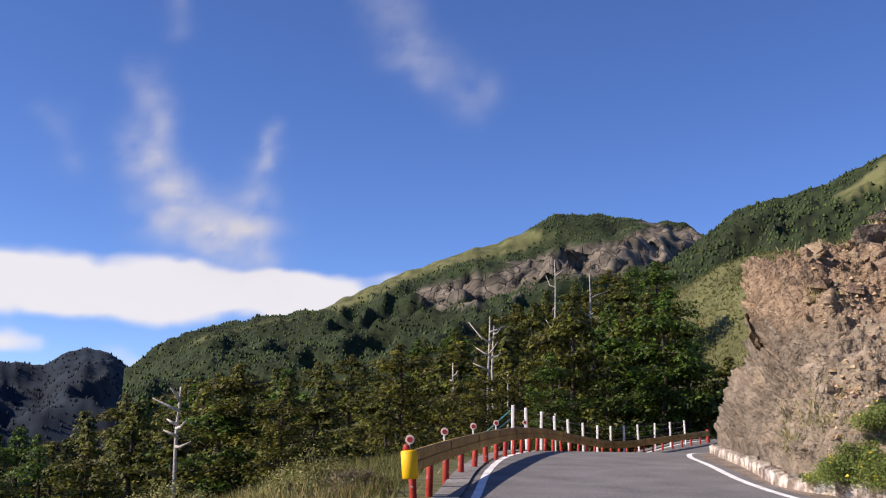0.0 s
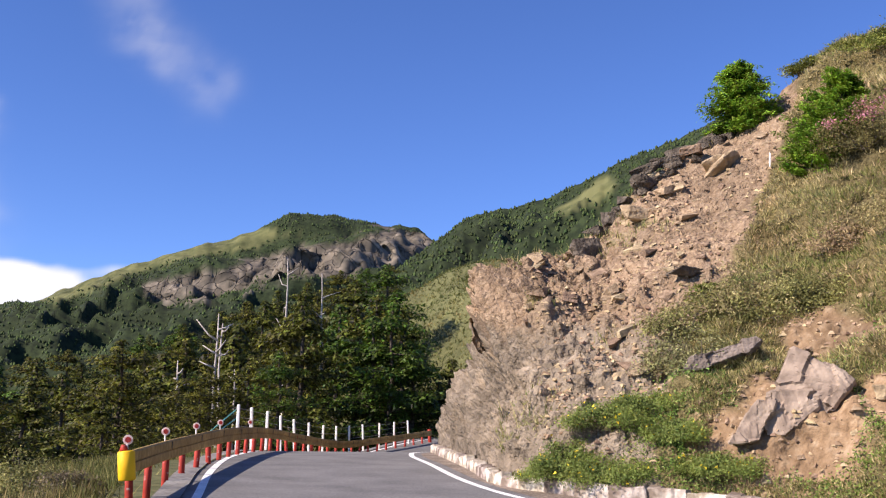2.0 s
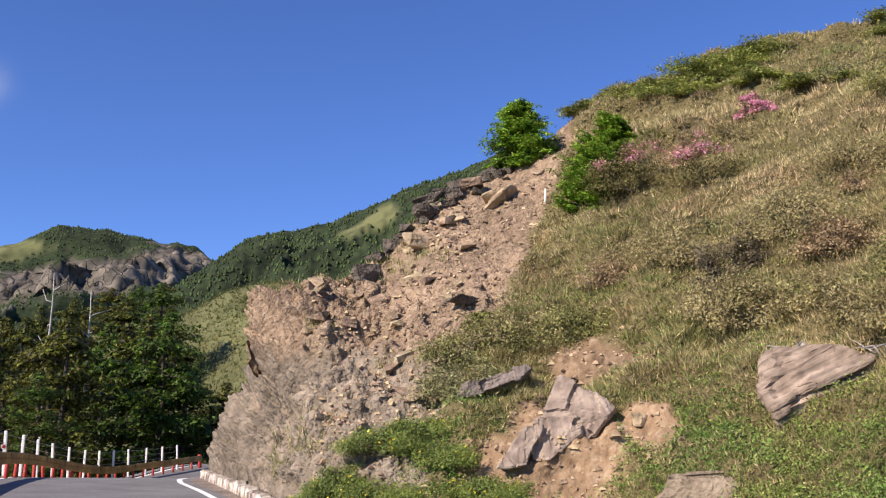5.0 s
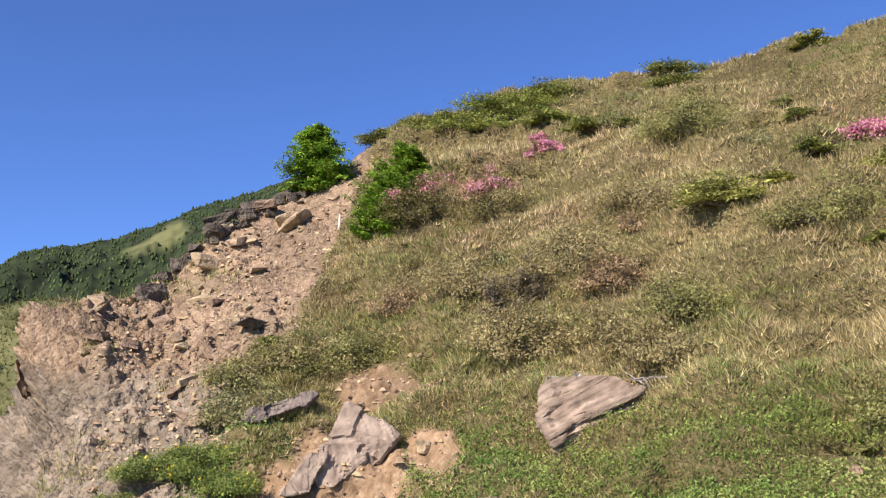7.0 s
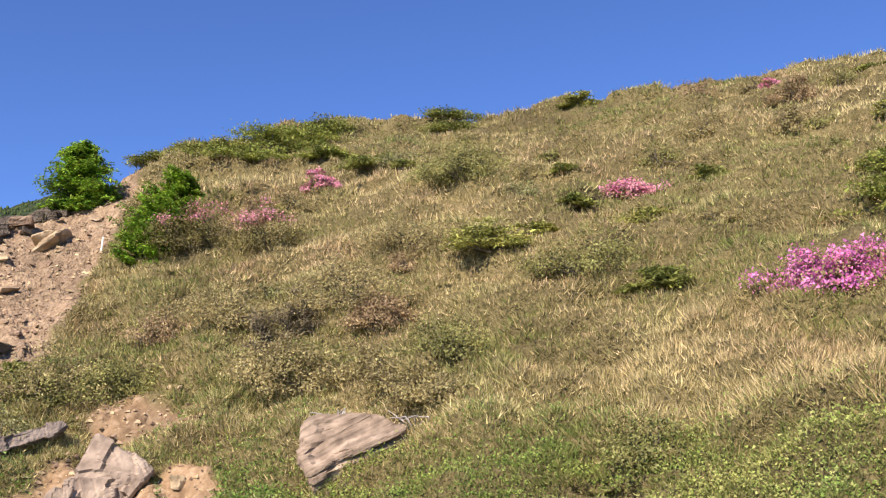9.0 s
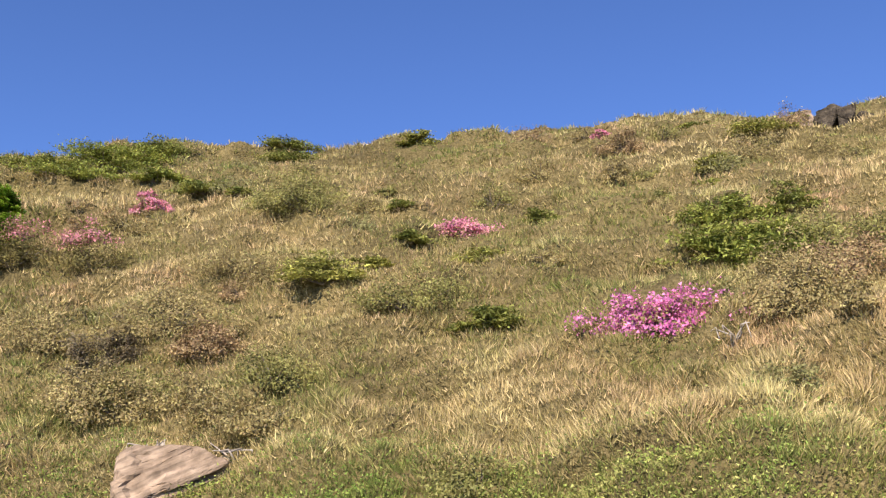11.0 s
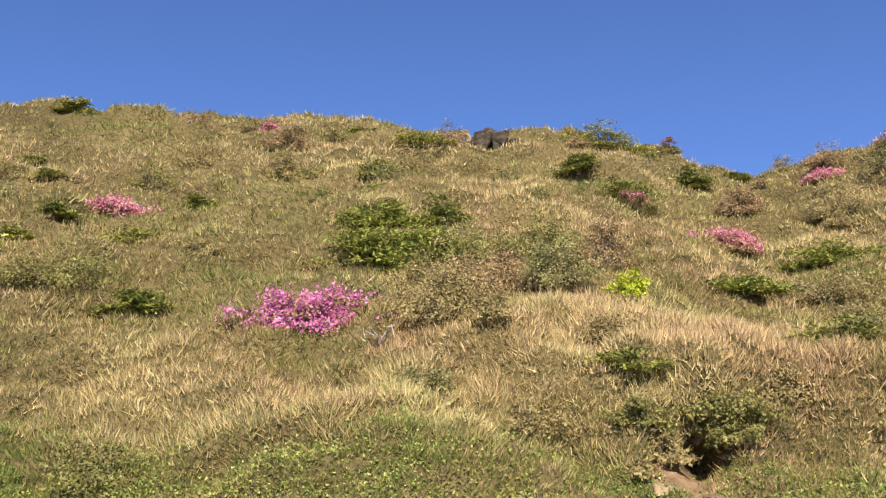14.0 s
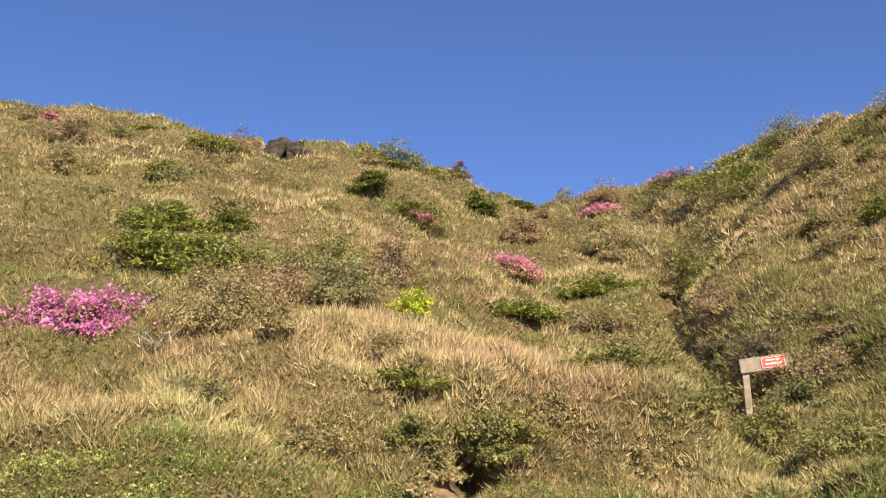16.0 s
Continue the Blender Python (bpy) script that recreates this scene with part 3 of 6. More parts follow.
def streak(m, turn_deg, amount):
    """Bedding lines that cross a stone's broad face at an angle."""
    nt = m.node_tree
    bs = nt.nodes["Principled BSDF"]
    co = nt.nodes.new("ShaderNodeTexCoord")
    mp = nt.nodes.new("ShaderNodeMapping")
    mp.vector_type = "TEXTURE"
    mp.inputs["Rotation"].default_value = (0, radians(turn_deg), 0)
    mp.inputs["Scale"].default_value = (0.75, 0.2, 0.07)
    nt.links.new(co.outputs["Object"], mp.inputs["Vector"])
    n = nt.nodes.new("ShaderNodeTexNoise")
    n.inputs["Scale"].default_value, n.inputs["Detail"].default_value = 1.0, 6.0
    nt.links.new(mp.outputs["Vector"], n.inputs["Vector"])
    mr = nt.nodes.new("ShaderNodeMapRange")
    mr.inputs["From Min"].default_value, mr.inputs["From Max"].default_value = 0.35, 0.6
    mr.inputs["To Min"].default_value, mr.inputs["To Max"].default_value = 1 - amount, 1 + 0.3 * amount
    nt.links.new(n.outputs["Fac"], mr.inputs["Value"])
    hsv = nt.nodes.new("ShaderNodeHueSaturation")
    nt.links.new(bs.inputs["Base Color"].links[0].from_socket, hsv.inputs["Color"])
    nt.links.new(mr.outputs["Result"], hsv.inputs["Value"])
    nt.links.new(hsv.outputs["Color"], bs.inputs["Base Color"])
    bp = nt.nodes.new("ShaderNodeBump")
    bp.inputs["Strength"].default_value, bp.inputs["Distance"].default_value = 0.9, 0.02
    nt.links.new(mr.outputs["Result"], bp.inputs["Height"])
    nt.links.new(bs.inputs["Normal"].links[0].from_socket, bp.inputs["Normal"])
    nt.links.new(bp.outputs["Normal"], bs.inputs["Normal"])


streak(SLAB_STONE, -30, 0.45)
LOW_STONE = material("low_weathered_stone", ((0.3, (0.17, 0.13, 0.088)), (0.6, (0.27, 0.215, 0.15))), 4, 0.92, 0.4, 0.8, 0.3, bump_scale=10)
LEDGE_STONE = material("grey_ledge_stone", ((0.3, (0.10, 0.08, 0.065)), (0.6, (0.2, 0.165, 0.14))), 3, 0.92, 0.4, 0.8, 0.3, bump_scale=10)
CREST_STONE = material("dark_crest_stone", ((0.35, (0.016, 0.013, 0.01)), (0.55, (0.05, 0.042, 0.032)), (0.75, (0.13, 0.11, 0.085))), 5, 0.9, 0.4, 0.8, 0.3, bump_scale=10)
DARK_STONE = material("dark_weathered_stone", ((0.3, (0.045, 0.036, 0.028)), (0.6, (0.13, 0.108, 0.085))), 3, 0.92, 0.5, 0.8, 0.3, bump_scale=10)


# ---- foliage generators ----
def unit(a):
    return a / np.maximum(np.linalg.norm(a, axis=-1, keepdims=True), 1e-9)


def leaves(centre, along, across, length, width):
    """Pointed three-cornered leaves: verts and faces."""
    n = len(centre)
    a, b = along * (length / 2)[:, None], across * (width / 2)[:, None]
    v = np.stack([centre - a - b, centre - a + b, centre + a], 1).reshape(-1, 3)
    return v, np.arange(n * 3).reshape(n, 3)


def leaf_cloud(g, centre, out, size, slim=0.5):
    """Leaves at points that face roughly outwards."""
    n = len(centre)
    face = unit(out + 0.55 * g.normal(size=(n, 3)))
    along = unit(np.cross(face, g.normal(size=(n, 3))) + 0.35 * out)
    across = unit(np.cross(along, face))
    ln = size * g.uniform(0.7, 1.4, n)
    return leaves(centre, along, across, ln, ln * slim)


def spray_cloud(g, centre, size, slim, tilt, bow=0.0):
    """Needle sprays that lie roughly level, or bow down towards a pad's rim."""
    n = len(centre)
    up = unit(np.array((0, 0, 1.0)) + bow + tilt * g.normal(size=(n, 3)))
    along = unit(np.cross(up, g.normal(size=(n, 3))))
    ln = size * g.uniform(0.7, 1.4, n)
    return leaves(centre, along, np.cross(up, along), ln, ln * slim)


def tube(path, radii, sides=6):
    """A tapered limb along a path."""
    path, radii = np.asarray(path, float), np.asarray(radii, float)
    d = unit(np.gradient(path, axis=0))
    ref = np.where(np.abs(d[:, 2:3]) > 0.9, np.array((1.0, 0, 0)), np.array((0, 0, 1.0)))
    e1 = unit(np.cross(d, ref))
    e2 = np.cross(d, e1)
    a = np.linspace(0, 2 * np.pi, sides, endpoint=False)
    v = (path[:, None] + radii[:, None, None] * (np.cos(a)[None, :, None] * e1[:, None] + np.sin(a)[None, :, None] * e2[:, None])).reshape(-1, 3)
    f = []
    for i in range(len(path) - 1):
        for k in range(sides):
            m = (k + 1) % sides
            f.append((i * sides + k, i * sides + m, (i + 1) * sides + m, (i + 1) * sides + k))
    f.append(tuple(range(sides))[::-1])
    f.append(tuple((len(path) - 1) * sides + k for k in range(sides)))
    return v, f


def joined(pieces):
    vs, fs, n = [], [], 0
    for v, f in pieces:
        vs.append(np.asarray(v))
        fs += [tuple(int(i) + n for i in q) for q in f]
        n += len(v)
    return np.concatenate(vs), fs


def surface_z(x, y):
    """Height of the hillside over a place in the plan, and its normal."""
    d = (hp[..., 0] - x) ** 2 + (hp[..., 1] - y) ** 2
    d[:, 191:] += 50
    i, j = np.unravel_index(np.argmin(d), d.shape)
    i, j = min(max(i, 1), d.shape[0] - 2), min(max(j, 1), d.shape[1] - 2)
    n = np.cross(hp[i + 1, j] - hp[i - 1, j], hp[i, j + 1] - hp[i, j - 1])
    n = unit(n) * (1 if n[2] > 0 else -1)
    return hp[i, j, 2], n


SHRUB_TEXT = {
    "azalea": ("azalea_shrub", "azalea shrub covered in bright magenta blossom on the slope", "bush_brown", "flower", 0.85),
    "azalea_pale": ("azalea_shrub", "small azalea shrub with pale pink blossom", "bush_brown", "flower_pale", 0.85),
    "azalea_faded": ("azalea_shrub", "brown-green azalea shrub with faded pink blossom on top", "azalea_leaf", "flower_faded", 0.3),
    "juniper": ("juniper_shrub", "spreading bright green juniper shrub among the grass", "juniper", "", 0),
    "juniper_dark": ("juniper_shrub", "low dark green juniper shrub among the grass", "juniper_dark", "", 0),
    "juniper_yellow": ("juniper_shrub", "low yellow-green juniper shrub among the grass", "juniper_yellow", "", 0),
    "bush_olive": ("shrub", "dense olive-green shrub on the grassy slope", "bush_olive", "", 0),
    "bush_brown": ("shrub", "dry brown-green shrub on the grassy slope", "bush_brown", "", 0),
    "bush_red": ("shrub", "rusty red-brown shrub on the grassy slope", "bush_red", "", 0),
    "bush_grey": ("shrub", "twiggy grey-green shrub on the slope", "bush_grey", "", 0),
    "bush_dark": ("shrub", "dark withered shrub on the grassy slope", "bush_dark", "", 0),
    "shrub_yellow": ("shrub", "small bright yellow-green shrub in dry grass", "shrub_yellow", "", 0),
    "herb": ("herb_clump", "leafy green herb clump with yellow flowers on rock", "herb", "flower_gold", 0.012),
}


def shrub(kind, x, y, w, h, seed, base=None, per=78):
    name, label, leaf_key, bloom, share = SHRUB_TEXT[kind]
    g = np.random.default_rng(seed)
    z, nrm = surface_z(x, y) if base is None else (base, np.array((0, 0, 1.0)))
    root = tagged(new(name), label, "shrub", "shrubs on the hillside")
    root.location = (x, y, z)
    spiky = kind.startswith("juniper")
    lean = unit(nrm * 0.2 + np.array((0, 0, 0.8)))
    e1 = unit(np.cross(np.array((0.05, 0.0, 1)), lean)) if nrm[2] < 0.99 else np.array((1.0, 0, 0))
    across = unit(np.array((y, -x, 0.0)))
    e1 = unit(0.2 * e1 * (1 if e1 @ across > 0 else -1) + 0.8 * across)
    e1 = unit(e1 - lean * (e1 @ lean))
    e2 = np.cross(lean, e1)
    # pads of foliage over several uneven lobes
    rx, ry, rz = w * 0.56, float(np.clip(0.6 * h, 0.2 * w, 0.42 * w)) * (0.7 if share > 0.5 else 1.0), h * (0.74 if share > 0.5 else 0.45 if kind == "herb" else 0.74 if spiky else 0.88)
    lobes = int(np.clip(3 + 2.4 * w, 4, 10))
    la = np.arange(lobes) * 2.4 + g.uniform(0, 6.28)
    lr = 0.78 * np.sqrt((np.arange(lobes) + 0.4) / lobes)
    lc = np.stack([lr * np.cos(la) * rx, lr * np.sin(la) * ry, 0 * la], -1)
    lz = rz * (1.05 - 0.8 * lr ** 2) * g.uniform(0.7, 1.1, lobes)
    lw = g.uniform(0.3, 0.48, lobes)
    n_clump = int(np.clip((44 if spiky else 66) * (w * h) ** 0.5, 18, 120))
    pick = g.integers(0, lobes, n_clump)
    th, ph = g.uniform(0, 2 * np.pi, n_clump), np.arccos(g.uniform(-0.05, 1, n_clump))
    dome = np.stack([np.sin(ph) * np.cos(th) * lw[pick] * rx, np.sin(ph) * np.sin(th) * lw[pick] * ry, np.cos(ph) * lz[pick]], -1)
    cl = lc[pick] + dome * g.uniform(0.66, 1.12, n_clump)[:, None] + (0.03 if bloom else 0.06) * g.normal(size=(n_clump, 3)) * np.array((w, w, h))
    cl[:, 2] = np.maximum(cl[:, 2], 0.02) * (1 - 0.55 * np.clip(np.abs(cl[:, 0]) / rx, 0, 1) ** 3)
    per = 190 if kind == "herb" else int(per * (1.0 if spiky else 0.82))
    idx = np.repeat(np.arange(n_clump), per)
    size = float(np.clip(0.068 * w, 0.035, 0.12)) * (1.5 if spiky else 1.05)
    spread = np.array((1, 1, 0.16 if spiky else 0.6))
    pts = cl[idx] + g.normal(size=(len(idx), 3)) * spread * size
    pts[:, 2] = np.maximum(pts[:, 2], -0.1)
    basis = np.stack([e1, e2, lean])
    out = unit(pts + np.array((0, 0, 0.15 * h)))
    leaf_len = 0.032 if kind == "herb" else 0.043
    if spiky:
        v, f = spray_cloud(g, pts, 0.08, 0.45, 0.55)
    else:
        v, f = leaf_cloud(g, pts, out, leaf_len, slim=0.6)
    mesh_object("foliage", v @ basis, f, LEAF[leaf_key], root, flat=True)
    stems = []
    for k in range(min(n_clump, 14)):
        tip = cl[k] * 0.9
        stems.append(tube([(0, 0, -0.1), tip * 0.5 + g.normal(size=3) * 0.04, tip], (0.018, 0.012, 0.005), 4))
    sv, sf = joined(stems)
    mesh_object("stem", sv @ basis, sf, TWIG, root, flat=True)
    if bloom:
        top = np.where((cl[:, 2] > (0.12 if share > 0.5 else 0.5) * rz) & (g.uniform(size=n_clump) < (share if share > 0.5 else 0.75)))[0]
        if share < 0.1:
            top = np.arange(n_clump)
        k = (125 if share > 0.5 else 60) if share > 0.1 else 1
        fi = np.repeat(top, k)
        fp = cl[fi] * 1.05 + g.normal(size=(len(fi), 3)) * spread * size * 0.9 + np.array((0, 0, 0.035))
        fv, ff = leaf_cloud(g, fp, unit(fp + np.array((0, 0, 0.2))), 0.046, slim=0.85)
        mesh_object("blossom", fv @ basis, ff, LEAF[bloom], root, flat=True)
    return root


def needle_tree(g, h, w, tiers, limbs, pads, per, leaf_size, taper=1.0, flat=0.35, start=0.12, slim=0.42, tight=1.0, tilt=0.6, dome=0.0):
    """Trunk and crown of a conifer of height h and width w, base at the origin."""
    wob = np.cumsum(g.normal(size=(9, 2)) * 0.012 * h, 0)
    zs = np.linspace(-0.4, h, 9)
    path = np.concatenate([wob, zs[:, None]], 1)
    wood = [tube(path, np.linspace(0.024 * h + 0.02, 0.006 * h, 9), 7)]
    cen = []
    for t in range(tiers):
        s = start + (1 - start) * (t + g.uniform(-0.3, 0.3)) / tiers
        rad = 0.5 * w * (1 - s) ** (0.55 * taper) * g.uniform(0.75, 1.15) * min(1, 0.5 + s * 2.2)
        z = h * s
        base = np.array([np.interp(z, zs, path[:, 0]), np.interp(z, zs, path[:, 1]), z])
        a0 = g.uniform(0, 6.28)
        for k in range(limbs):
            a = a0 + 6.283 * k / limbs + g.normal() * 0.3
            r = rad * g.uniform(0.6, 1.2)
            tip = base + np.array((math.cos(a) * r, math.sin(a) * r, r * g.uniform(-0.12, 0.3)))
            wood.append(tube([base, (base + tip) / 2 + np.array((0, 0, -0.03 * r)), tip], (0.010 * h * (1 - s) + 0.008, 0.007 * h * (1 - s) + 0.006, 0.004), 4))
            for q in range(pads):
                f = 0.35 + 0.68 * q / max(1, pads - 1)
                cen.append((*(base + (tip - base) * f + g.normal(size=3) * 0.06 * r), (0.20 * rad + 0.05 * w) * tight))
    top = path[-1]
    for q in range(4):
        cen.append((*(top - np.array((0, 0, q * 0.035 * h))), 0.05 * w + 0.02 * q * w))
    cen = np.array(cen)
    idx = np.repeat(np.arange(len(cen)), per)
    turn, far = g.uniform(0, 6.283, len(idx)), 1.25 * g.uniform(size=len(idx)) ** 0.55
    q = np.stack([far * np.cos(turn), far * np.sin(turn), flat * g.normal(size=len(idx))], -1)
    bow = q * np.array((1.0, 1.0, 0)) * dome
    q[:, 2] -= 0.5 * dome * (q[:, 0] ** 2 + q[:, 1] ** 2 - 0.6)
    p = cen[idx, :3] + q * cen[idx, 3:4]
    return joined(wood), spray_cloud(g, p, leaf_size, slim, tilt, bow)


def tree(name, label, group, g, h, w, leaf_key, bark, **kw):
    root = tagged(new(name), label, "tree", group)
    (wv, wf), (lv, lf) = needle_tree(g, h, w, **kw)
    mesh_object("trunk", wv, wf, bark, root)
    mesh_object("crown", lv, lf, LEAF[leaf_key], root, flat=True)
    return root


# ---- shrubs on the hillside: kind, x, y, width, height ----
SHRUBS_A = (
    ("fir", 14.70, 24.26, 1.61, 2.01),
    ("leaning_fir", 13.47, 19.67, 1.27, 2.34),
    ("azalea_faded", 14.10, 18.34, 1.95, 1.17),
    ("azalea_faded", 14.76, 16.63, 1.88, 1.19),
    ("azalea_pale", 17.31, 17.67, 0.92, 0.78),
    ("juniper_dark", 17.99, 22.73, 2.18, 0.59),
    ("juniper", 19.08, 21.46, 2.67, 0.83),
    ("juniper_dark", 21.15, 21.22, 1.93, 0.79),
    ("juniper", 18.83, 19.14, 1.25, 0.62),
    ("juniper_dark", 18.84, 17.41, 1.33, 0.52),
    ("juniper_dark", 16.92, 24.49, 1.37, 0.55),
    ("juniper_dark", 23.96, 18.71, 1.61, 0.50),
    ("bush_olive", 18.28, 14.04, 2.26, 1.26),
    ("bush_brown", 19.61, 12.98, 1.22, 0.54),
    ("juniper_yellow", 15.22, 10.99, 1.48, 0.69),
    ("juniper_yellow", 16.22, 10.61, 0.66, 0.44),
    ("azalea_pale", 18.94, 10.13, 1.72, 0.55),
    ("juniper_dark", 17.51, 10.52, 0.64, 0.41),
    ("juniper_dark", 14.89, 7.37, 1.11, 0.56),
    ("azalea", 14.64, 4.46, 2.35, 1.0),
)
SHRUBS_B = (
    ("bush_brown", 14.78, 2.72, 1.59, 1.00),
    ("bush_grey", 15.35, 3.65, 0.79, 0.53),
    ("juniper", 17.45, 3.70, 2.6, 1.45),
    ("bush_red", 16.25, 2.01, 1.47, 1.01),
    ("bush_grey", 16.07, 0.86, 1.27, 1.08),
    ("bush_red", 17.74, 0.07, 1.10, 1.10),
    ("shrub_yellow", 16.17, -0.26, 0.72, 0.6),
    ("azalea_pale", 22.74, -2.51, 1.6, 0.5),
    ("juniper", 21.86, -4.50, 1.88, 0.63),
    ("juniper", 18.20, -2.25, 1.43, 0.56),
    ("bush_brown", 18.78, -3.74, 2.13, 0.64),
    ("azalea_pale", 25.06, 8.99, 0.57, 0.54),
    ("bush_red", 24.24, 8.12, 1.05, 0.90),
    ("bush_brown", 21.40, 7.34, 0.85, 0.66),
    ("bush_brown", 23.55, 4.72, 1.54, 0.98),
    ("juniper_yellow", 22.24, 5.27, 0.86, 0.66),
    ("juniper_yellow", 25.84, 4.95, 1.60, 0.6),
    ("juniper_yellow", 31.01, -0.04, 2.73, 0.91),
    ("azalea_faded", 32.53, -2.14, 0.76, 0.61),
    ("juniper_dark", 25.27, 0.67, 1.03, 0.66),
)
SHRUBS_C = (
    ("juniper_dark", 28.91, -2.40, 1.09, 0.92),
    ("bush_red", 24.25, -3.16, 0.98, 0.84),
    ("azalea_faded", 22.86, -0.54, 0.92, 0.72),
    ("bush_red", 24.35, -3.11, 1.12, 0.84),
    ("bush_brown", 24.12, -5.03, 1.82, 0.98),
    ("bush_olive", 23.04, -7.11, 1.09, 1.09),
    ("bush_olive", 24.34, -8.87, 2.24, 0.82),
    ("bush_brown", 24.70, -10.37, 1.65, 0.71),
    ("bush_olive", 21.84, -10.68, 1.70, 0.85),
    ("bush_red", 29.35, -6.28, 1.21, 0.61),
    ("bush_brown", 33.12, -5.73, 1.07, 0.54),
    ("azalea_faded", 28.66, -8.22, 1.56, 0.55),
    ("bush_dark", 12.67, 13.46, 0.77, 1.07),
    ("bush_brown", 12.09, 11.02, 0.99, 0.63),
    ("bush_olive", 9.72, 16.44, 2.09, 0.99),
    ("bush_olive", 10.92, 15.78, 1.58, 0.74),
    ("juniper", 9.82, 17.75, 0.50, 0.72),
    ("bush_brown", 12.00, 10.27, 1.21, 0.65),
    ("bush_red", 13.39, 12.20, 1.10, 0.75),
    ("bush_red", 13.62, 12.16, 1.11, 0.61),
)
SHRUBS_D = (
    ("herb", 6.29, 15.75, 1.19, 1.01),
    ("herb", 6.97, 15.72, 1.40, 0.93),
    ("herb", 7.54, 15.55, 1.22, 0.75),
    ("herb", 6.67, 15.16, 1.53, 0.63),
    ("herb", 6.07, 16.16, 0.94, 0.56),
    ("herb", 7.56, 14.78, 0.99, 0.72),
    ("bush_grey", 8.55, 15.94, 1.87, 0.88),
    ("herb", 7.91, 13.91, 1.21, 0.52),
    ("bush_olive", 13.33, -1.14, 1.39, 0.51),
    ("bush_brown", 13.82, -1.96, 1.22, 0.57),
    ("bush_olive", 15.39, -3.95, 1.31, 0.65),
    ("bush_olive", 11.21, 5.83, 1.51, 0.62),
    ("bush_brown", 21.59, -9.46, 1.64, 0.82),
    ("bush_olive", 12.84, -0.26, 0.84, 0.42),
    ("juniper_dark", 27.42, 7.04, 0.76, 0.42),
    ("juniper_yellow", 25.30, 14.90, 1.04, 0.61),
    ("bush_brown", 16.16, 2.82, 1.20, 0.74),
    ("bush_olive", 18.51, 14.05, 0.40, 0.27),
    ("bush_olive", 8.88, 16.81, 1.55, 0.88),
    ("bush_brown", 9.79, 16.37, 1.67, 0.99),
    ("bush_olive", 10.51, 15.83, 1.45, 0.83),
    ("bush_brown", 14.33, 14.14, 0.90, 0.51),
    ("bush_olive", 11.75, 12.60, 0.85, 0.57),
    ("bush_brown", 13.53, 1.63, 0.68, 0.41),
    ("bush_olive", 13.35, -1.17, 1.10, 0.51),
    ("bush_brown", 12.72, 1.07, 1.12, 0.49),
    ("bush_olive", 12.63, 9.99, 1.51, 0.80),
    ("bush_brown", 11.75, 12.20, 1.58, 0.83),
    ("bush_brown", 15.63, 13.31, 1.85, 0.70),
    ("bush_olive", 14.94, 8.96, 1.95, 0.78),
    ("juniper_yellow", 17.11, 8.65, 1.20, 0.60),
    ("bush_brown", 13.40, 13.03, 2.08, 1.14),
    ("bush_olive", 14.57, -3.44, 1.65, 0.91),
    ("bush_olive", 22.84, -7.07, 1.48, 1.75),
    ("juniper", 19.26, 4.48, 1.36, 1.02),
    ("juniper", 17.12, 4.21, 1.20, 0.70),
    ("bush_olive", 17.71, 2.78, 1.52, 1.01),
    ("bush_brown", 15.08, 2.42, 1.62, 0.77),
    ("bush_olive", 18.63, 1.30, 1.59, 0.95),
    ("juniper", 16.77, 3.01, 1.25, 0.58),
    ("bush_brown", 12.34, 14.85, 1.82, 0.86),
    ("bush_brown", 11.80, 12.54, 1.89, 0.85),
    ("bush_red", 12.14, 16.57, 1.70, 0.79),
    ("bush_brown", 15.77, 12.57, 1.48, 0.57),
    ("juniper", 18.08, 21.27, 2.74, 0.73),
    ("juniper", 20.15, 21.38, 2.57, 0.77),
    ("juniper_dark", 23.25, 17.96, 1.72, 0.52),
    ("bush_olive", 18.19, 13.76, 2.49, 1.18),
    ("bush_olive", 13.58, -0.94, 0.89, 0.33),
    ("bush_brown", 12.93, -0.47, 0.63, 0.35),
    ("bush_olive", 13.25, -1.39, 0.65, 0.44),
    ("bush_brown", 12.48, -0.25, 0.41, 0.27),
    ("bush_olive", 14.63, -4.87, 1.27, 0.68),
    ("bush_olive", 13.98, -4.10, 0.96, 0.48),
)
SHRUBS_E = (
    ("bush_dark", 24.0, -7.4, 1.6, 1.2),
    ("juniper", 25.1, -9.05, 2.8, 1.1),
    ("bush_olive", 24.9, -10.3, 1.8, 1.0),
    ("bush_dark", 17.9, -5.75, 0.9, 0.6),
    ("bush_dark", 15.75, -5.65, 0.9, 0.55),
    ("bush_olive", 13.16, -5.59, 1.3, 0.6),
    ("bush_olive", 14.75, -5.3, 1.0, 0.7),
    ("bush_grey", 14.9, -5.9, 1.1, 0.6),
    ("azalea_pale", 29.3, -6.1, 1.3, 0.45),
    ("bush_dark", 12.25, 13.7, 0.9, 1.1),
    ("bush_brown", 11.9, 9.5, 1.3, 0.5),
)
seed = 100
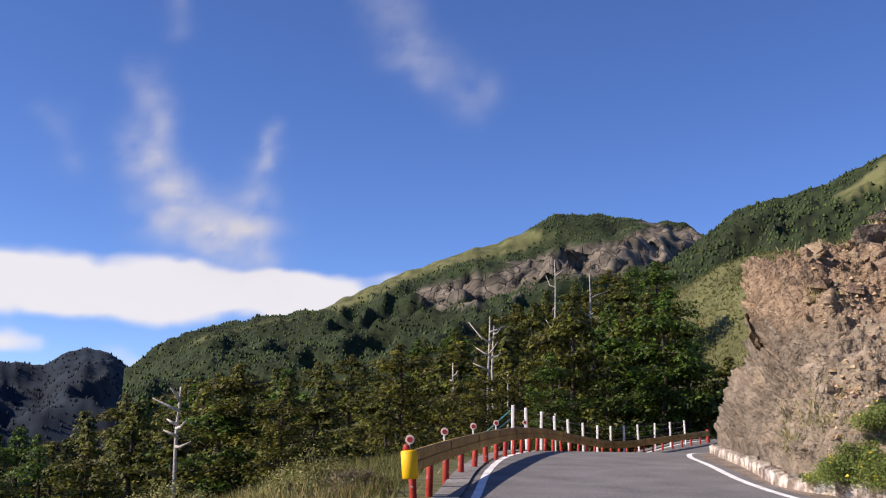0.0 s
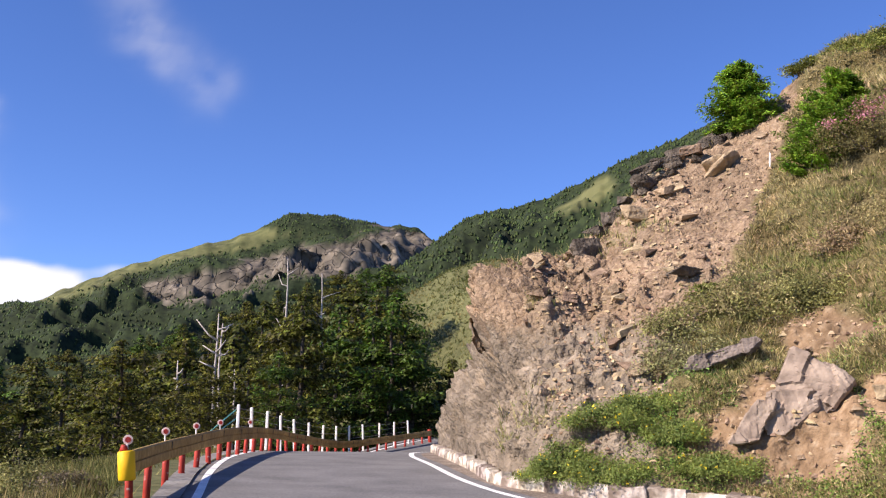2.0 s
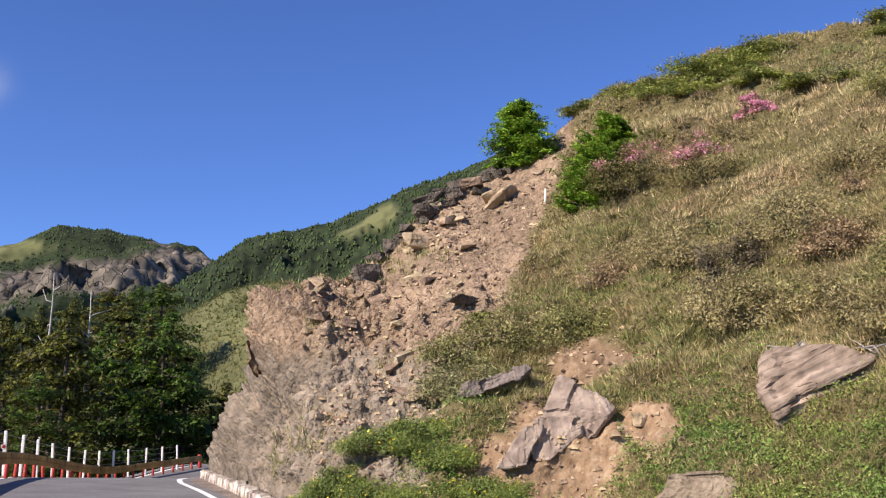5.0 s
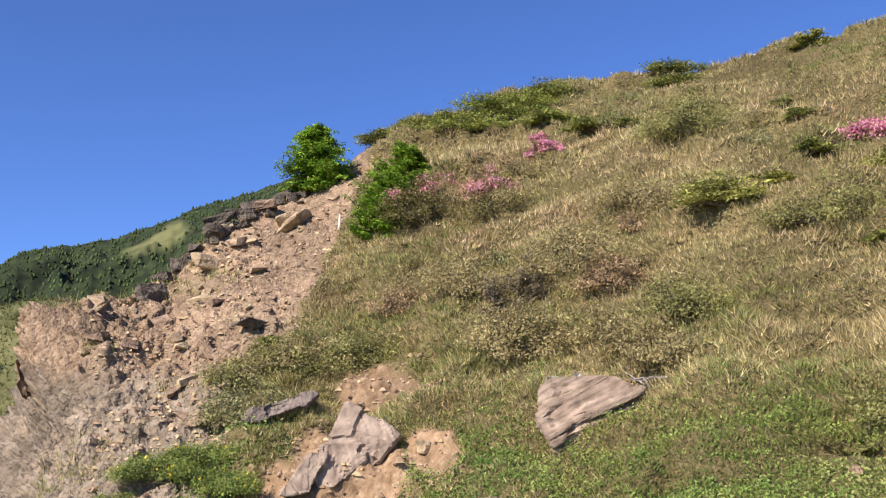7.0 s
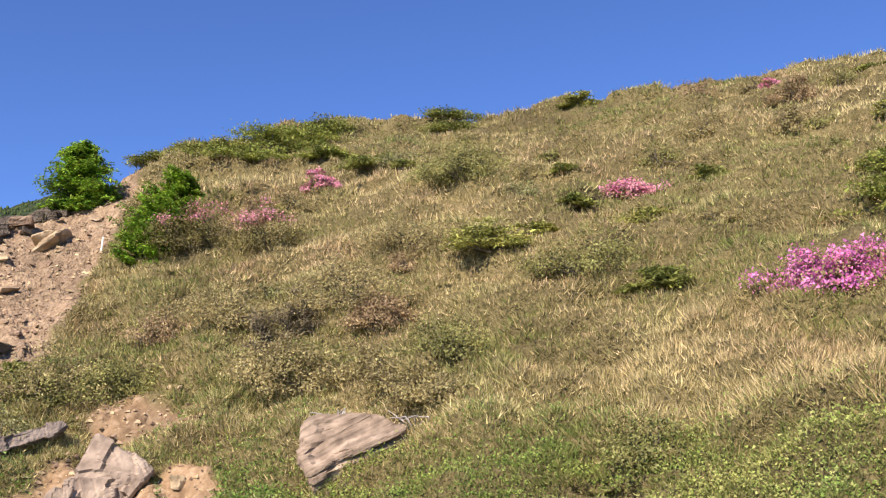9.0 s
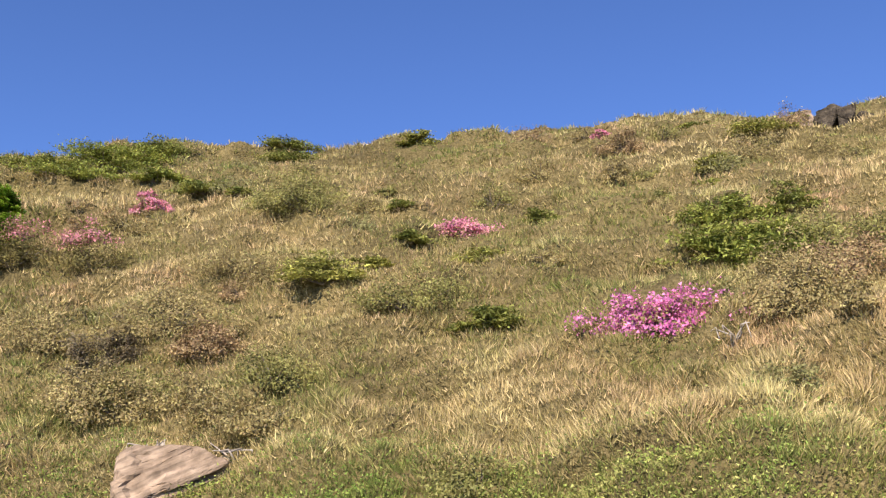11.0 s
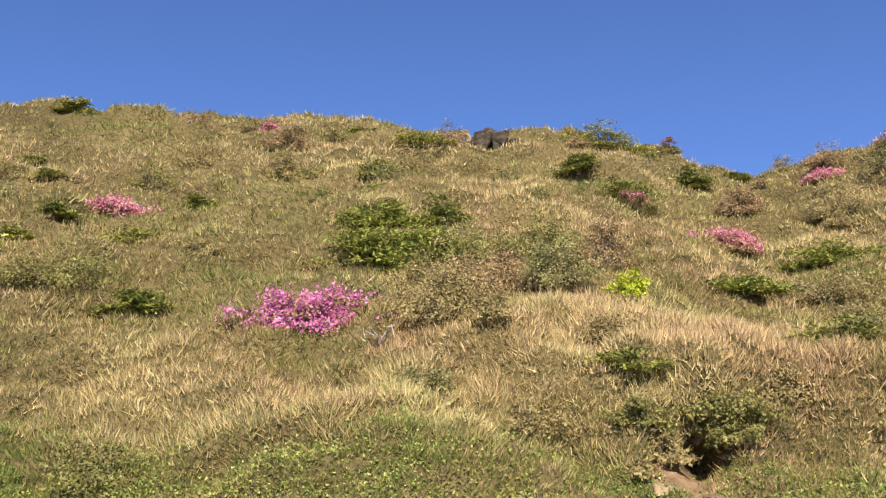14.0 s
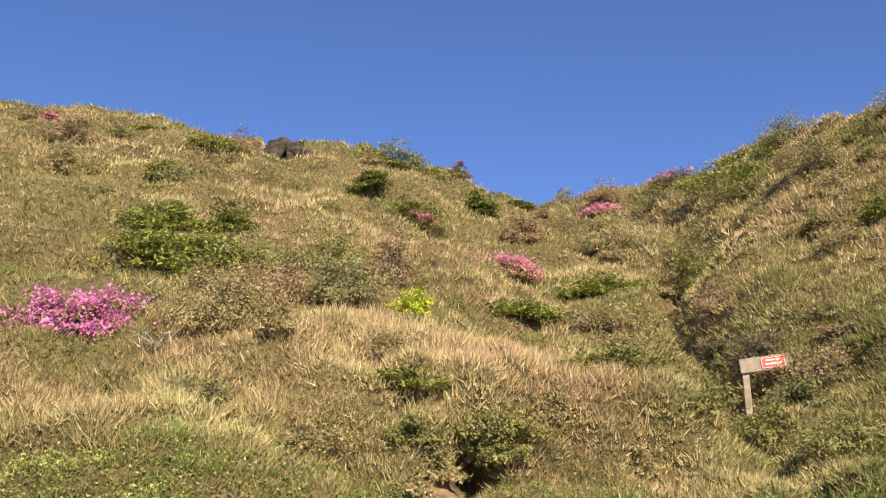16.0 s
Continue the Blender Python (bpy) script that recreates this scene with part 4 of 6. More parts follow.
for rows in (SHRUBS_A, SHRUBS_B, SHRUBS_C, SHRUBS_D, SHRUBS_E):
    for kind, x, y, w, h in rows:
        seed += 1
        if "fir" in kind:
            z, _ = surface_z(x, y)
            g = np.random.default_rng(seed)
            if kind == "fir":
                ob = tree("fir_tree", "small bright green fir above the landslip", "firs on the hillside", g, h * 1.0, w * 1.55, "fir", BARK, tiers=11, limbs=11, pads=5, per=30, leaf_size=0.10, taper=1.0, flat=0.16, start=0.03, tight=0.62, tilt=0.4, dome=0.5)
                ob.matrix_world = pose(x, y, z - 0.1)
            else:
                ob = tree("fir_tree", "narrow bright green fir leaning on the slope", "firs on the hillside", g, h * 1.12, w * 1.45, "fir", BARK, tiers=15, limbs=9, pads=5, per=40, leaf_size=0.085, taper=0.6, flat=0.16, start=0.03, tight=0.62, tilt=0.4, dome=0.5)
                ob.matrix_world = pose(x, y, z - 0.1, 0, 24, -35)
        else:
            shrub(kind, x, y, w, h, seed)

# low tufts of scrub between the larger shrubs
g = np.random.default_rng(19)
for k in range(80):
    u0, v0 = g.uniform(8.2, 16.6), g.uniform(0.2, 0.97)
    q = hill_point(u0, v0)
    w = g.uniform(0.5, 1.3)
    ob = shrub(("bush_olive", "bush_brown", "bush_red", "bush_grey", "juniper_dark", "bush_olive", "bush_brown")[k % 7], float(q[0]), float(q[1]), w, w * g.uniform(0.4, 0.75), 700 + k, per=44)
    tagged(ob, group="low scrub on the hillside")

# ---- grass on the hillside ----
def blades(base, normal, g, per, length, width, lean, name, mat, dry, label):
    """Grass tufts at base points, joined into one object."""
    n = len(base) * per
    a = g.uniform(0, 2 * np.pi, n)
    radial = np.stack([np.cos(a), np.sin(a), 0 * a], -1)
    b = np.repeat(base, per, 0) + radial * (0.11 * g.uniform(size=n) ** 0.5)[:, None]
    nr = np.repeat(normal, per, 0)
    fan = np.repeat(np.broadcast_to(lean, len(base)), per)[:, None]
    up = unit(np.array((0, 0, 0.75)) + 0.35 * nr + fan * radial * g.uniform(0.1, 1.3, n)[:, None] + 0.3 * g.normal(size=(n, 3)))
    side = unit(np.cross(up, g.normal(size=(n, 3))))
    ln = np.repeat(length, per) * g.uniform(0.5, 1.4, n)
    wd = width * g.uniform(0.6, 1.4, n)
    bend = unit(up + 0.3 * radial + 0.35 * g.normal(size=(n, 3)))
    tip = b + up * (ln * 0.6)[:, None] + bend * (ln * 0.4)[:, None]
    v = np.stack([b - side * wd[:, None] * 0.6 - up * 0.02, b + side * wd[:, None] * 0.6 - up * 0.02, tip], 1).reshape(-1, 3)
    me = bpy.data.meshes.new(name)
    me.vertices.add(n * 3)
    me.vertices.foreach_set("co", v.ravel().astype(np.float32))
    me.loops.add(n * 3)
    me.loops.foreach_set("vertex_index", np.arange(n * 3, dtype=np.int32))
    me.polygons.add(n)
    me.polygons.foreach_set("loop_start", (np.arange(n) * 3).astype(np.int32))
    me.update(calc_edges=True)
    me.validate()
    me.materials.append(mat)
    at = me.attributes.new("dry", "FLOAT", "POINT")
    at.data.foreach_set("value", np.repeat(np.repeat(dry, per), 3).astype(np.float32))
    return tagged(new(name, me), label, "grass", kind="stuff")


def straw(u, v):
    """1 on the two stands of tall dead cane."""
    return np.exp(-((u - 11.2) / 1.3) ** 2 - ((v - 0.22) / 0.05) ** 2) + np.exp(-((u - 13.2) / 1.2) ** 2 - ((v - 0.28) / 0.045) ** 2)


def dryness(p, u, v):
    d = 0.52 + 0.36 * fbm(p * 0.45, 3) + 0.10 * fbm(p * 1.6 + 9, 2)
    d = d + 0.3 * straw(u, v)
    d = d - 0.55 * smooth(0.21, 0.13, v) * smooth(7, 9, u) - 0.14 * smooth(14.2, 15.2, u) * smooth(0.6, 0.3, v)
    return np.clip(d, 0, 1)


g = np.random.default_rng(31)
n = 205000
u, v = g.uniform(6.0, 16.8, n), g.uniform(0, 1.04, n)
p = hill_point(u, v)
dist = np.linalg.norm(p[:, :2], axis=1)
keep = (g.uniform(size=n) < np.clip((13.5 / dist) ** 1.7, 0.22, 1) * 0.92) & (rockiness(u, v) + 0.25 * fbm(p * 0.9, 2) < 0.35) & (bare(u, v) + 0.3 * fbm(p * 1.2, 2) < 0.5) & (gully(u, v) < 0.88) & (cave(u, v) < 0.3)
u, v, p, dist = u[keep], v[keep], p[keep], dist[keep]
dp = hill_point(u + 0.03, v) - hill_point(u - 0.03, v)
dq = hill_point(u, v + 0.01) - hill_point(u, v - 0.01)
nr = unit(np.cross(dp, dq))
nr *= np.sign(nr[:, 2:3])
dry = np.clip(dryness(p, u, v) + 0.13 * g.normal(size=len(p)), 0, 1)
low = smooth(0.2, 0.12, v)
tall = g.uniform(0.75, 1.3, len(p)) * (0.1 + 0.03 * smooth(0.5, 0.95, dry) + 0.03 * np.minimum(straw(u, v), 1) + 0.055 * fbm(p * 1.3 + 3, 3)) * (1 - 0.45 * low)
for rows in (SHRUBS_A, SHRUBS_B, SHRUBS_C, SHRUBS_D, SHRUBS_E):
    for kind, x, y, w, h in rows:
        tall = np.where(np.hypot(p[:, 0] - x, p[:, 1] - y) < (0.0 if kind.startswith("bush") else 0.2) * w, 0.0, tall)
some = tall > 0.01
blades(p[some], nr[some], g, 9, np.clip(tall[some], 0.06, 0.2), 0.003 + 0.00064 * np.repeat(dist[some], 9), 0.7 - 0.45 * smooth(0.6, 0.95, dry[some]), "cane_grass", CANE, dry[some], "dry straw and olive cane grass covering the hillside")

# low leafy herbs along the foot of the slope and on the spur
n = 400000
u, v = g.uniform(5.2, 17.0, n), g.uniform(0, 0.24, n) ** 1.0
p = hill_point(u, v)
patch = fbm(p * 0.55 + 21, 3)
keep = (g.uniform(size=n) < np.maximum(smooth(0.24, 0.08, v) * smooth(6.4, 8.2, u + 0.6 * patch), np.exp(-((u - 5.95) / 0.5) ** 2 - ((v - 0.05) / 0.07) ** 2))) & (bare(u, v) < 0.45) & (patch > -0.55) & (cave(u, v) < 0.1)
p, u, v = p[keep], u[keep], v[keep]
lv, lf = leaf_cloud(g, p + np.abs(g.normal(size=(len(p), 3))) * np.array((0.03, 0.03, 0.09)), np.tile(np.array((-0.45, -0.2, 0.8)), (len(p), 1)), 0.037, slim=0.7)
herbs = tagged(mesh_object("low_herbs", lv, lf, HERB, flat=True), "low green leafy herbs along the foot of the slope", "herbs", kind="stuff")
attribute(herbs, "dry", np.repeat(np.clip(0.45 + 0.4 * fbm(p * 0.7 + 50, 2), 0, 1), 3))

# ---- stones ----
def hull(g, size, points=14, power=0.6):
    """An angular broken stone: the hull of points in a box."""
    bm = bmesh.new()
    q = g.uniform(-1, 1, (points, 3))
    q = np.sign(q) * np.abs(q) ** power * np.asarray(size) / 2
    for c in q:
        bm.verts.new(c)
    res = bmesh.ops.convex_hull(bm, input=bm.verts[:])
    loose = [v for v in bm.verts if not v.link_faces]
    bmesh.ops.delete(bm, geom=loose, context="VERTS")
    return bm


def boulder(name, label, x, y, size, turn_deg, mat, seed, sink=0.3, tilt=(0, 0), points=16, cuts=3, group="", lift=0.0):
    g = np.random.default_rng(seed)
    bm = hull(g, size, points, 0.7)
    bmesh.ops.bevel(bm, geom=bm.edges[:], offset=min(size) * 0.05, segments=1, affect="EDGES")
    bmesh.ops.triangulate(bm, faces=bm.faces[:])
    for _ in range(cuts):
        long_e = [e for e in bm.edges if e.calc_length() > 0.09]
        if long_e:
            bmesh.ops.subdivide_edges(bm, edges=long_e, cuts=1)
            bmesh.ops.triangulate(bm, faces=[f for f in bm.faces if len(f.verts) > 3])
    bm.normal_update()
    co = np.array([v.co[:] for v in bm.verts])
    k = 0.05 * min(size) * fbm(co * 2.5 + seed, 3) + 0.05 * min(size) * np.round(2 * vnoise(co * np.array((1.0, 1.0, 7.0)) + seed))
    for vtx, d in zip(bm.verts, k):
        vtx.co += vtx.normal * float(d)
    z, n = surface_z(x, y)
    ob = part(name, bm, mat)
    ob.matrix_world = pose(x, y, z + size[2] * (0.5 - sink) + lift, tilt[0], tilt[1], turn_deg)
    return tagged(ob, label, "rock", group)


def outline_rock(name, label, x, y, outline, depth, turn_deg, tilt, lift, mat, seed, strata=0.0, layers=()):
    """A broken block whose broad face has the given outline (across, up)."""
    g = np.random.default_rng(seed)
    bm = bmesh.new()
    for i, (right, up) in enumerate(((0.0, 0.0), *layers)):
        own, k = [], depth * (0.55 * i)
        for a, b in outline:
            a, b = a + right + (i > 0) * 0.04 * g.normal(), b + up + (i > 0) * 0.03 * g.normal()
            own.append(bm.verts.new((a, k - depth * g.uniform(0.3, 0.5), b)))
            shrink = 0.97 if layers else 0.86
            own.append(bm.verts.new((a * shrink + 0.04, k + depth * g.uniform(0.4, 0.6), b * shrink)))
        bmesh.ops.convex_hull(bm, input=own)
        bmesh.ops.delete(bm, geom=[v for v in bm.verts if not v.link_faces], context="VERTS")
    bmesh.ops.bevel(bm, geom=bm.edges[:], offset=0.018, segments=1, affect="EDGES")
    bmesh.ops.triangulate(bm, faces=bm.faces[:])
    for _ in range(3 if layers else 4):
        long_e = [e for e in bm.edges if e.calc_length() > 0.05]
        if long_e:
            bmesh.ops.subdivide_edges(bm, edges=long_e, cuts=1)
            bmesh.ops.triangulate(bm, faces=[f for f in bm.faces if len(f.verts) > 3])
    bm.normal_update()
    co = np.array([v.co[:] for v in bm.verts])
    side = np.array([1 - abs(v.normal.y) for v in bm.verts])
    k = strata * side * np.sign(np.sin(co[:, 1] * 55 + 5 * fbm(co * 1.5 + seed, 2))) + 0.02 * fbm(co * 4.6 + seed, 4) + 0.05 * cells(co * 1.9 + seed) + 0.012 * np.round(2.5 * vnoise(co * np.array((1.2, 6.0, 1.2)) + co[:, :1] * 2 + seed))
    for vtx, d in zip(bm.verts, k):
        vtx.co += vtx.normal * float(d)
    z, _ = surface_z(x, y)
    ob = part(name, bm, mat)
    ob.matrix_world = pose(x, y, z + lift, tilt[0], tilt[1], turn_deg)
    return tagged(ob, label, "rock")


outline_rock("boulder", "large grey-brown angular boulder on bare earth", 9.25, 13.64, ((-0.26, 0.52), (-0.07, 0.41), (0.07, 0.35), (0.58, 0.04), (0.43, -0.15), (0.17, -0.5), (-0.41, -0.39), (-0.58, -0.33), (-0.54, -0.11), (-0.38, 0.24)), 0.75, -34, (-12, 0), 0.04, BOULDER, 61)
outline_rock("boulder", "lower block under the large boulder", 8.86, 13.66, ((-0.32, 0.33), (0.32, 0.33), (0.36, 0.1), (-0.06, -0.36), (-0.36, -0.38), (-0.36, 0.0)), 0.6, -30, (-6, 4), -0.2, BOULDER, 67)
outline_rock("boulder", "grey split boulder beside the large one", 8.36, 13.8, ((0.02, 0.33), (0.32, 0.3), (0.06, -0.3), (-0.08, -0.36), (-0.42, -0.34), (-0.2, 0.08)), 0.6, -28, (-8, 0), 0.14, BOULDER, 62)
outline_rock("rock_slab", "tilted pale layered rock slab bedded in the grass", 10.85, 10.33, ((-0.68, 0.34), (-0.5, 0.47), (0.33, 0.52), (0.47, 0.32), (0.78, 0.24), (0.12, -0.15), (-0.57, -0.53), (-0.71, -0.28), (-0.63, 0.07)), 0.16, -46, (-30, 0), 0.24, SLAB_STONE, 63, 0.012, ((0.05, -0.07), (0.07, -0.13), (0.12, -0.19), (0.13, -0.25)))
outline_rock("rock_ledge", "long dark rock ledge at the edge of the landslip", 8.75, 15.3, ((-0.66, -0.26), (-0.52, -0.06), (0.08, 0.17), (0.52, 0.32), (0.64, 0.24), (0.4, 0.02), (-0.25, -0.26)), 0.5, -30, (-16, 0), 0.1, LEDGE_STONE, 25, 0.01)
boulder("boulder", "low flat rock half buried in herbs", 9.6, 10.9, (2.0, 0.6, 0.5), -50, LOW_STONE, 33, 0.52, (0, -4))
CREST = (
    ("broad dark layered rock slab on the ridge", ((-0.64, 0.05), (-0.15, 0.2), (0, 0.27), (0.15, 0.17), (0.25, 0.13), (0.1, -0.5), (-0.35, -0.5)), 0.5, 0.25),
    ("dark jagged rock spike leaning out of the outcrop", ((0.18, 0.1), (0.42, 0.14), (0.62, 0.26), (0.56, 0.0), (0.5, -0.5), (0.2, -0.5)), 0.3, 0.2),
    ("dark rounded block under the ridge slab", ((-0.4, 0.03), (-0.1, 0.14), (0.12, 0.06), (0.14, -0.16), (-0.05, -0.55), (-0.36, -0.5)), 0.45, -0.12),
    ("dark block at the end of the outcrop", ((0.13, 0.0), (0.3, 0.05), (0.5, 0.02), (0.58, -0.24), (0.4, -0.55), (0.14, -0.5)), 0.4, -0.15),
    ("small dark pale-edged rock on the ridge", ((0.68, -0.2), (0.85, -0.14), (1.05, -0.28), (1.0, -0.55), (0.72, -0.6)), 0.4, 0.0),
)
for k, (label, outline, depth, back) in enumerate(CREST):
    ob = outline_rock("crest_rock", label, 28.3 + back, 3.38, outline, depth, -84, (-4, 0), 0.0, CREST_STONE, 141 + k, 0.008)
    ob.location.z = 13.95
    tagged(ob, group="ridge rocks")
boulder("crest_rock", "pale rock on the ridge", 28.4, 4.2, (0.5, 0.6, 0.6), 30, BOULDER, 45, 0.15, group="ridge rocks")
boulder("boulder", "dark boulder in the scree", 9.0, 21.7, (0.75, 0.6, 0.6), 20, DARK_STONE, 51, 0.1, group="scree boulders")
boulder("boulder", "pale boulder on the spur's edge", 7.7, 21.9, (0.4, 0.3, 0.4), 20, STONE, 52, 0.3, (0, 20), group="scree boulders")
boulder("boulder", "flat dark rock in the scree", 9.75, 18.4, (0.75, 0.5, 0.3), 20, DARK_STONE, 53, 0.15, group="scree boulders")
boulder("boulder", "brown rock at the top of the scree", 11.4, 23.6, (0.9, 0.6, 0.6), 40, DARK_STONE, 54, 0.15, group="scree boulders")
boulder("boulder", "brown layered rock in the scree", 10.6, 22.2, (0.9, 0.6, 0.45), 10, STONE, 55, 0.15, group="scree boulders")
boulder("rock_slab", "pale flat slab at the top of the landslip", 13.1, 22.7, (1.2, 0.9, 0.5), 30, STONE, 56, 0.3, (-25, -20), group="scree boulders")
boulder("boulder", "dark layered rock at the lip of the landslip", 11.84, 24.26, (0.91, 0.50, 0.38), -25, DARK_STONE, 170, 0.15, (-8, -14), 12, group="scree boulders")
boulder("boulder", "dark layered rock at the lip of the landslip", 12.41, 24.28, (0.95, 0.52, 0.42), -16, DARK_STONE, 171, 0.15, (-3, -14), 12, group="scree boulders")
boulder("boulder", "dark layered rock at the lip of the landslip", 12.91, 24.31, (0.93, 0.51, 0.36), -7, DARK_STONE, 172, 0.15, (2, -14), 12, group="scree boulders")
boulder("boulder", "dark layered rock at the lip of the landslip", 13.86, 24.82, (0.88, 0.49, 0.37), -25, DARK_STONE, 173, 0.15, (7, -14), 12, group="scree boulders")
boulder("boulder", "dark layered rock at the lip of the landslip", 14.30, 24.77, (0.73, 0.40, 0.34), -16, DARK_STONE, 174, 0.15, (-8, -14), 12, group="scree boulders")
boulder("boulder", "brown flat rock under the lip of the landslip", 11.96, 24.17, (0.61, 0.33, 0.28), -7, STONE, 175, 0.15, (-3, -14), 12, group="scree boulders")
boulder("boulder", "brown flat rock under the lip of the landslip", 13.03, 24.08, (0.69, 0.38, 0.27), -25, STONE, 176, 0.15, (2, -14), 12, group="scree boulders")
boulder("rock_slab", "broad pale slab near the top of the landslip", 13.18, 22.90, (0.95, 0.7, 0.35), -30, STONE, 181, 0.35, (-28, -16), 12, group="scree boulders")
boulder("boulder", "small pale stone on bare earth", 9.75, 12.75, (0.28, 0.25, 0.25), 30, STONE, 57, 0.2)
boulder("boulder", "pale stone under the terrace hollow", 12.2, -0.45, (0.32, 0.3, 0.2), 0, STONE, 58, 0.1)
boulder("boulder", "brown stone under the terrace hollow", 12.1, -1.0, (0.4, 0.3, 0.25), 20, STONE, 59, 0.1)
boulder("boulder", "flat pinkish stone under the overhanging turf", 10.4, 6.1, (0.16, 0.2, 0.12), 20, STONE, 60, 0.1)

boulder("boulder", "small pale stone among dead twigs", 11.62, 10.0, (0.16, 0.14, 0.13), 30, STONE, 81, 0.0, group="small stones")
boulder("boulder", "small pale stone among dead twigs", 11.66, 9.72, (0.13, 0.1, 0.1), 70, STONE, 82, 0.0, group="small stones")
boulder("boulder", "small pale stone in green herbs", 9.35, 5.95, (0.22, 0.16, 0.14), 10, STONE, 83, 0.1, group="small stones")


def dead_branch(x, y, spread, seed):
    """Bare pale twigs that arch out of the turf."""
    g2 = np.random.default_rng(seed)
    z, _ = surface_z(x, y)
    root = tagged(new("dead_branch"), "tangle of bare bleached twigs beside the slab", "branch", "dead twigs on the slope")
    root.location = (x, y, z)
    for k in range(7):
        a = g2.uniform(0, 6.28)
        out = np.array((math.cos(a), math.sin(a), 0.0)) * spread * g2.uniform(0.4, 1.0)
        bend = g2.normal(size=3) * 0.06
        path = [np.array((0, 0, -0.05)), out * 0.35 + np.array((0, 0, 0.16)) + bend, out * 0.75 + np.array((0, 0, 0.2)) - bend, out + np.array((0, 0, g2.uniform(0.0, 0.25)))]
        tv, tf = tube(path, (0.016, 0.013, 0.01, 0.004), 5)
        mesh_object("twig", tv, tf, DEADWOOD, root)


dead_branch(11.68, 9.82, 0.55, 3)
dead_branch(11.1, 10.9, 0.4, 5)
dead_branch(14.2, 3.35, 0.5, 7)

# loose stones on the landslip: parts of the hillside
g = np.random.default_rng(77)
stone_meshes = []
for k in range(10):
    bm = hull(g, (1.0, g.uniform(0.6, 1), g.uniform(0.3, 0.6)), 11, 0.5)
    bmesh.ops.triangulate(bm, faces=bm.faces[:])
    me = bpy.data.meshes.new("stone")
    bm.to_mesh(me)
    bm.free()
    me.materials.append(STONE)
    stone_meshes.append(me)


lip_meshes = []
for me in stone_meshes[:3]:
    m2 = me.copy()
    m2.name = "turf_clod"
    m2.materials.clear()
    m2.materials.append(DARK_STONE)
    lip_meshes.append(m2)


def scatter_stones(count, u0, u1, v0, v1, smin, smax, accept):
    made = 0
    while made < count:
        uu, vv = g.uniform(u0, u1), g.uniform(v0, v1)
        if not accept(uu, vv):
            continue
        q = hill_point(uu, vv)
        s = smin * (smax / smin) ** (g.uniform() ** 2.2)
        ob = new("stone", stone_meshes[int(g.integers(10))])
        ob.parent = hillside
        nrm = np.cross(hill_point(uu + 0.12, vv) - hill_point(uu - 0.12, vv), hill_point(uu, vv + 0.03) - hill_point(uu, vv - 0.03))
        nrm = Vector(unit(nrm * np.sign(nrm[2]) / np.linalg.norm(nrm) + np.array((0, 0, 0.5))))
        lie = nrm.to_track_quat("Z", "Y").to_matrix().to_4x4()
        ob.matrix_world = pose(*q) @ lie @ pose(0, 0, 0, g.uniform(-18, 18), g.uniform(-18, 18), g.uniform(0, 360)) @ Matrix.Diagonal((s, s, s * 0.8, 1))
        made += 1


scatter_stones(250, 3.4, 7.9, 0.12, 1.0, 0.11, 0.55, lambda a, b: float(rockiness(a, b)) > 0.4 and a > 4.2 and (b > 0.5 or a > 5.3))
scatter_stones(50, 5.8, 8.0, 0.0, 0.32, 0.07, 0.22, lambda a, b: float(bare(a, b)) > 0.2)
for k in range(26):
    q = hill_point(g.uniform(5.2, 7.1), g.uniform(0.93, 1.0))
    ob = new("turf_clod", lip_meshes[k % 3])
    ob.parent = hillside
    ob.matrix_world = pose(*q, g.uniform(-15, 15), g.uniform(-15, 15), g.uniform(0, 360)) @ Matrix.Diagonal([g.uniform(0.25, 0.6)] * 3 + [1])
# finer rubble
n = 7000
uu, vv = g.uniform(4.4, 8.0, n), g.uniform(0.02, 1.0, n)
q = hill_point(uu, vv)
ok = ((rockiness(uu, vv) > 0.3) & (fbm(q * 0.5 + 3, 2) > -0.35)) | (bare(uu, vv) > 0.3)
q = q[ok]
pieces = []
tet = np.array([[(1, 0, -0.3), (-0.5, 0.9, -0.3), (-0.5, -0.9, -0.3), (0.3, 0.3, 0.45), (-0.3, -0.4, 0.4)]])[0]
rf = np.array([(0, 1, 3), (1, 2, 4), (2, 0, 4), (0, 3, 4), (3, 1, 4), (0, 2, 1)])
sz = 0.022 + 0.075 * g.uniform(size=len(q)) ** 3
ang = g.uniform(0, 6.28, len(q))
rot = np.stack([np.stack([np.cos(ang), -np.sin(ang), 0 * ang], -1), np.stack([np.sin(ang), np.cos(ang), 0 * ang], -1), np.stack([0 * ang, 0 * ang, 1 + 0 * ang], -1)], 1)
jit = tet[None] * g.uniform(0.6, 1.3, (len(q), 5, 3))
rv = q[:, None] + np.einsum("nij,nkj->nki", rot, jit) * sz[:, None, None]
RUBBLE = material("rubble", ((0.3, (0.21, 0.145, 0.085)), (0.55, (0.34, 0.245, 0.155)), (0.75, (0.45, 0.345, 0.23))), 5.0, 0.9, 0.2, 0.9, 0.25, "island", 0.35)
tagged(mesh_object("rubble", rv.reshape(-1, 3), (rf[None] + (np.arange(len(q)) * 5)[:, None, None]).reshape(-1, 3), RUBBLE, flat=True), "small brown broken stones lying on the landslip", "rubble", kind="stuff")

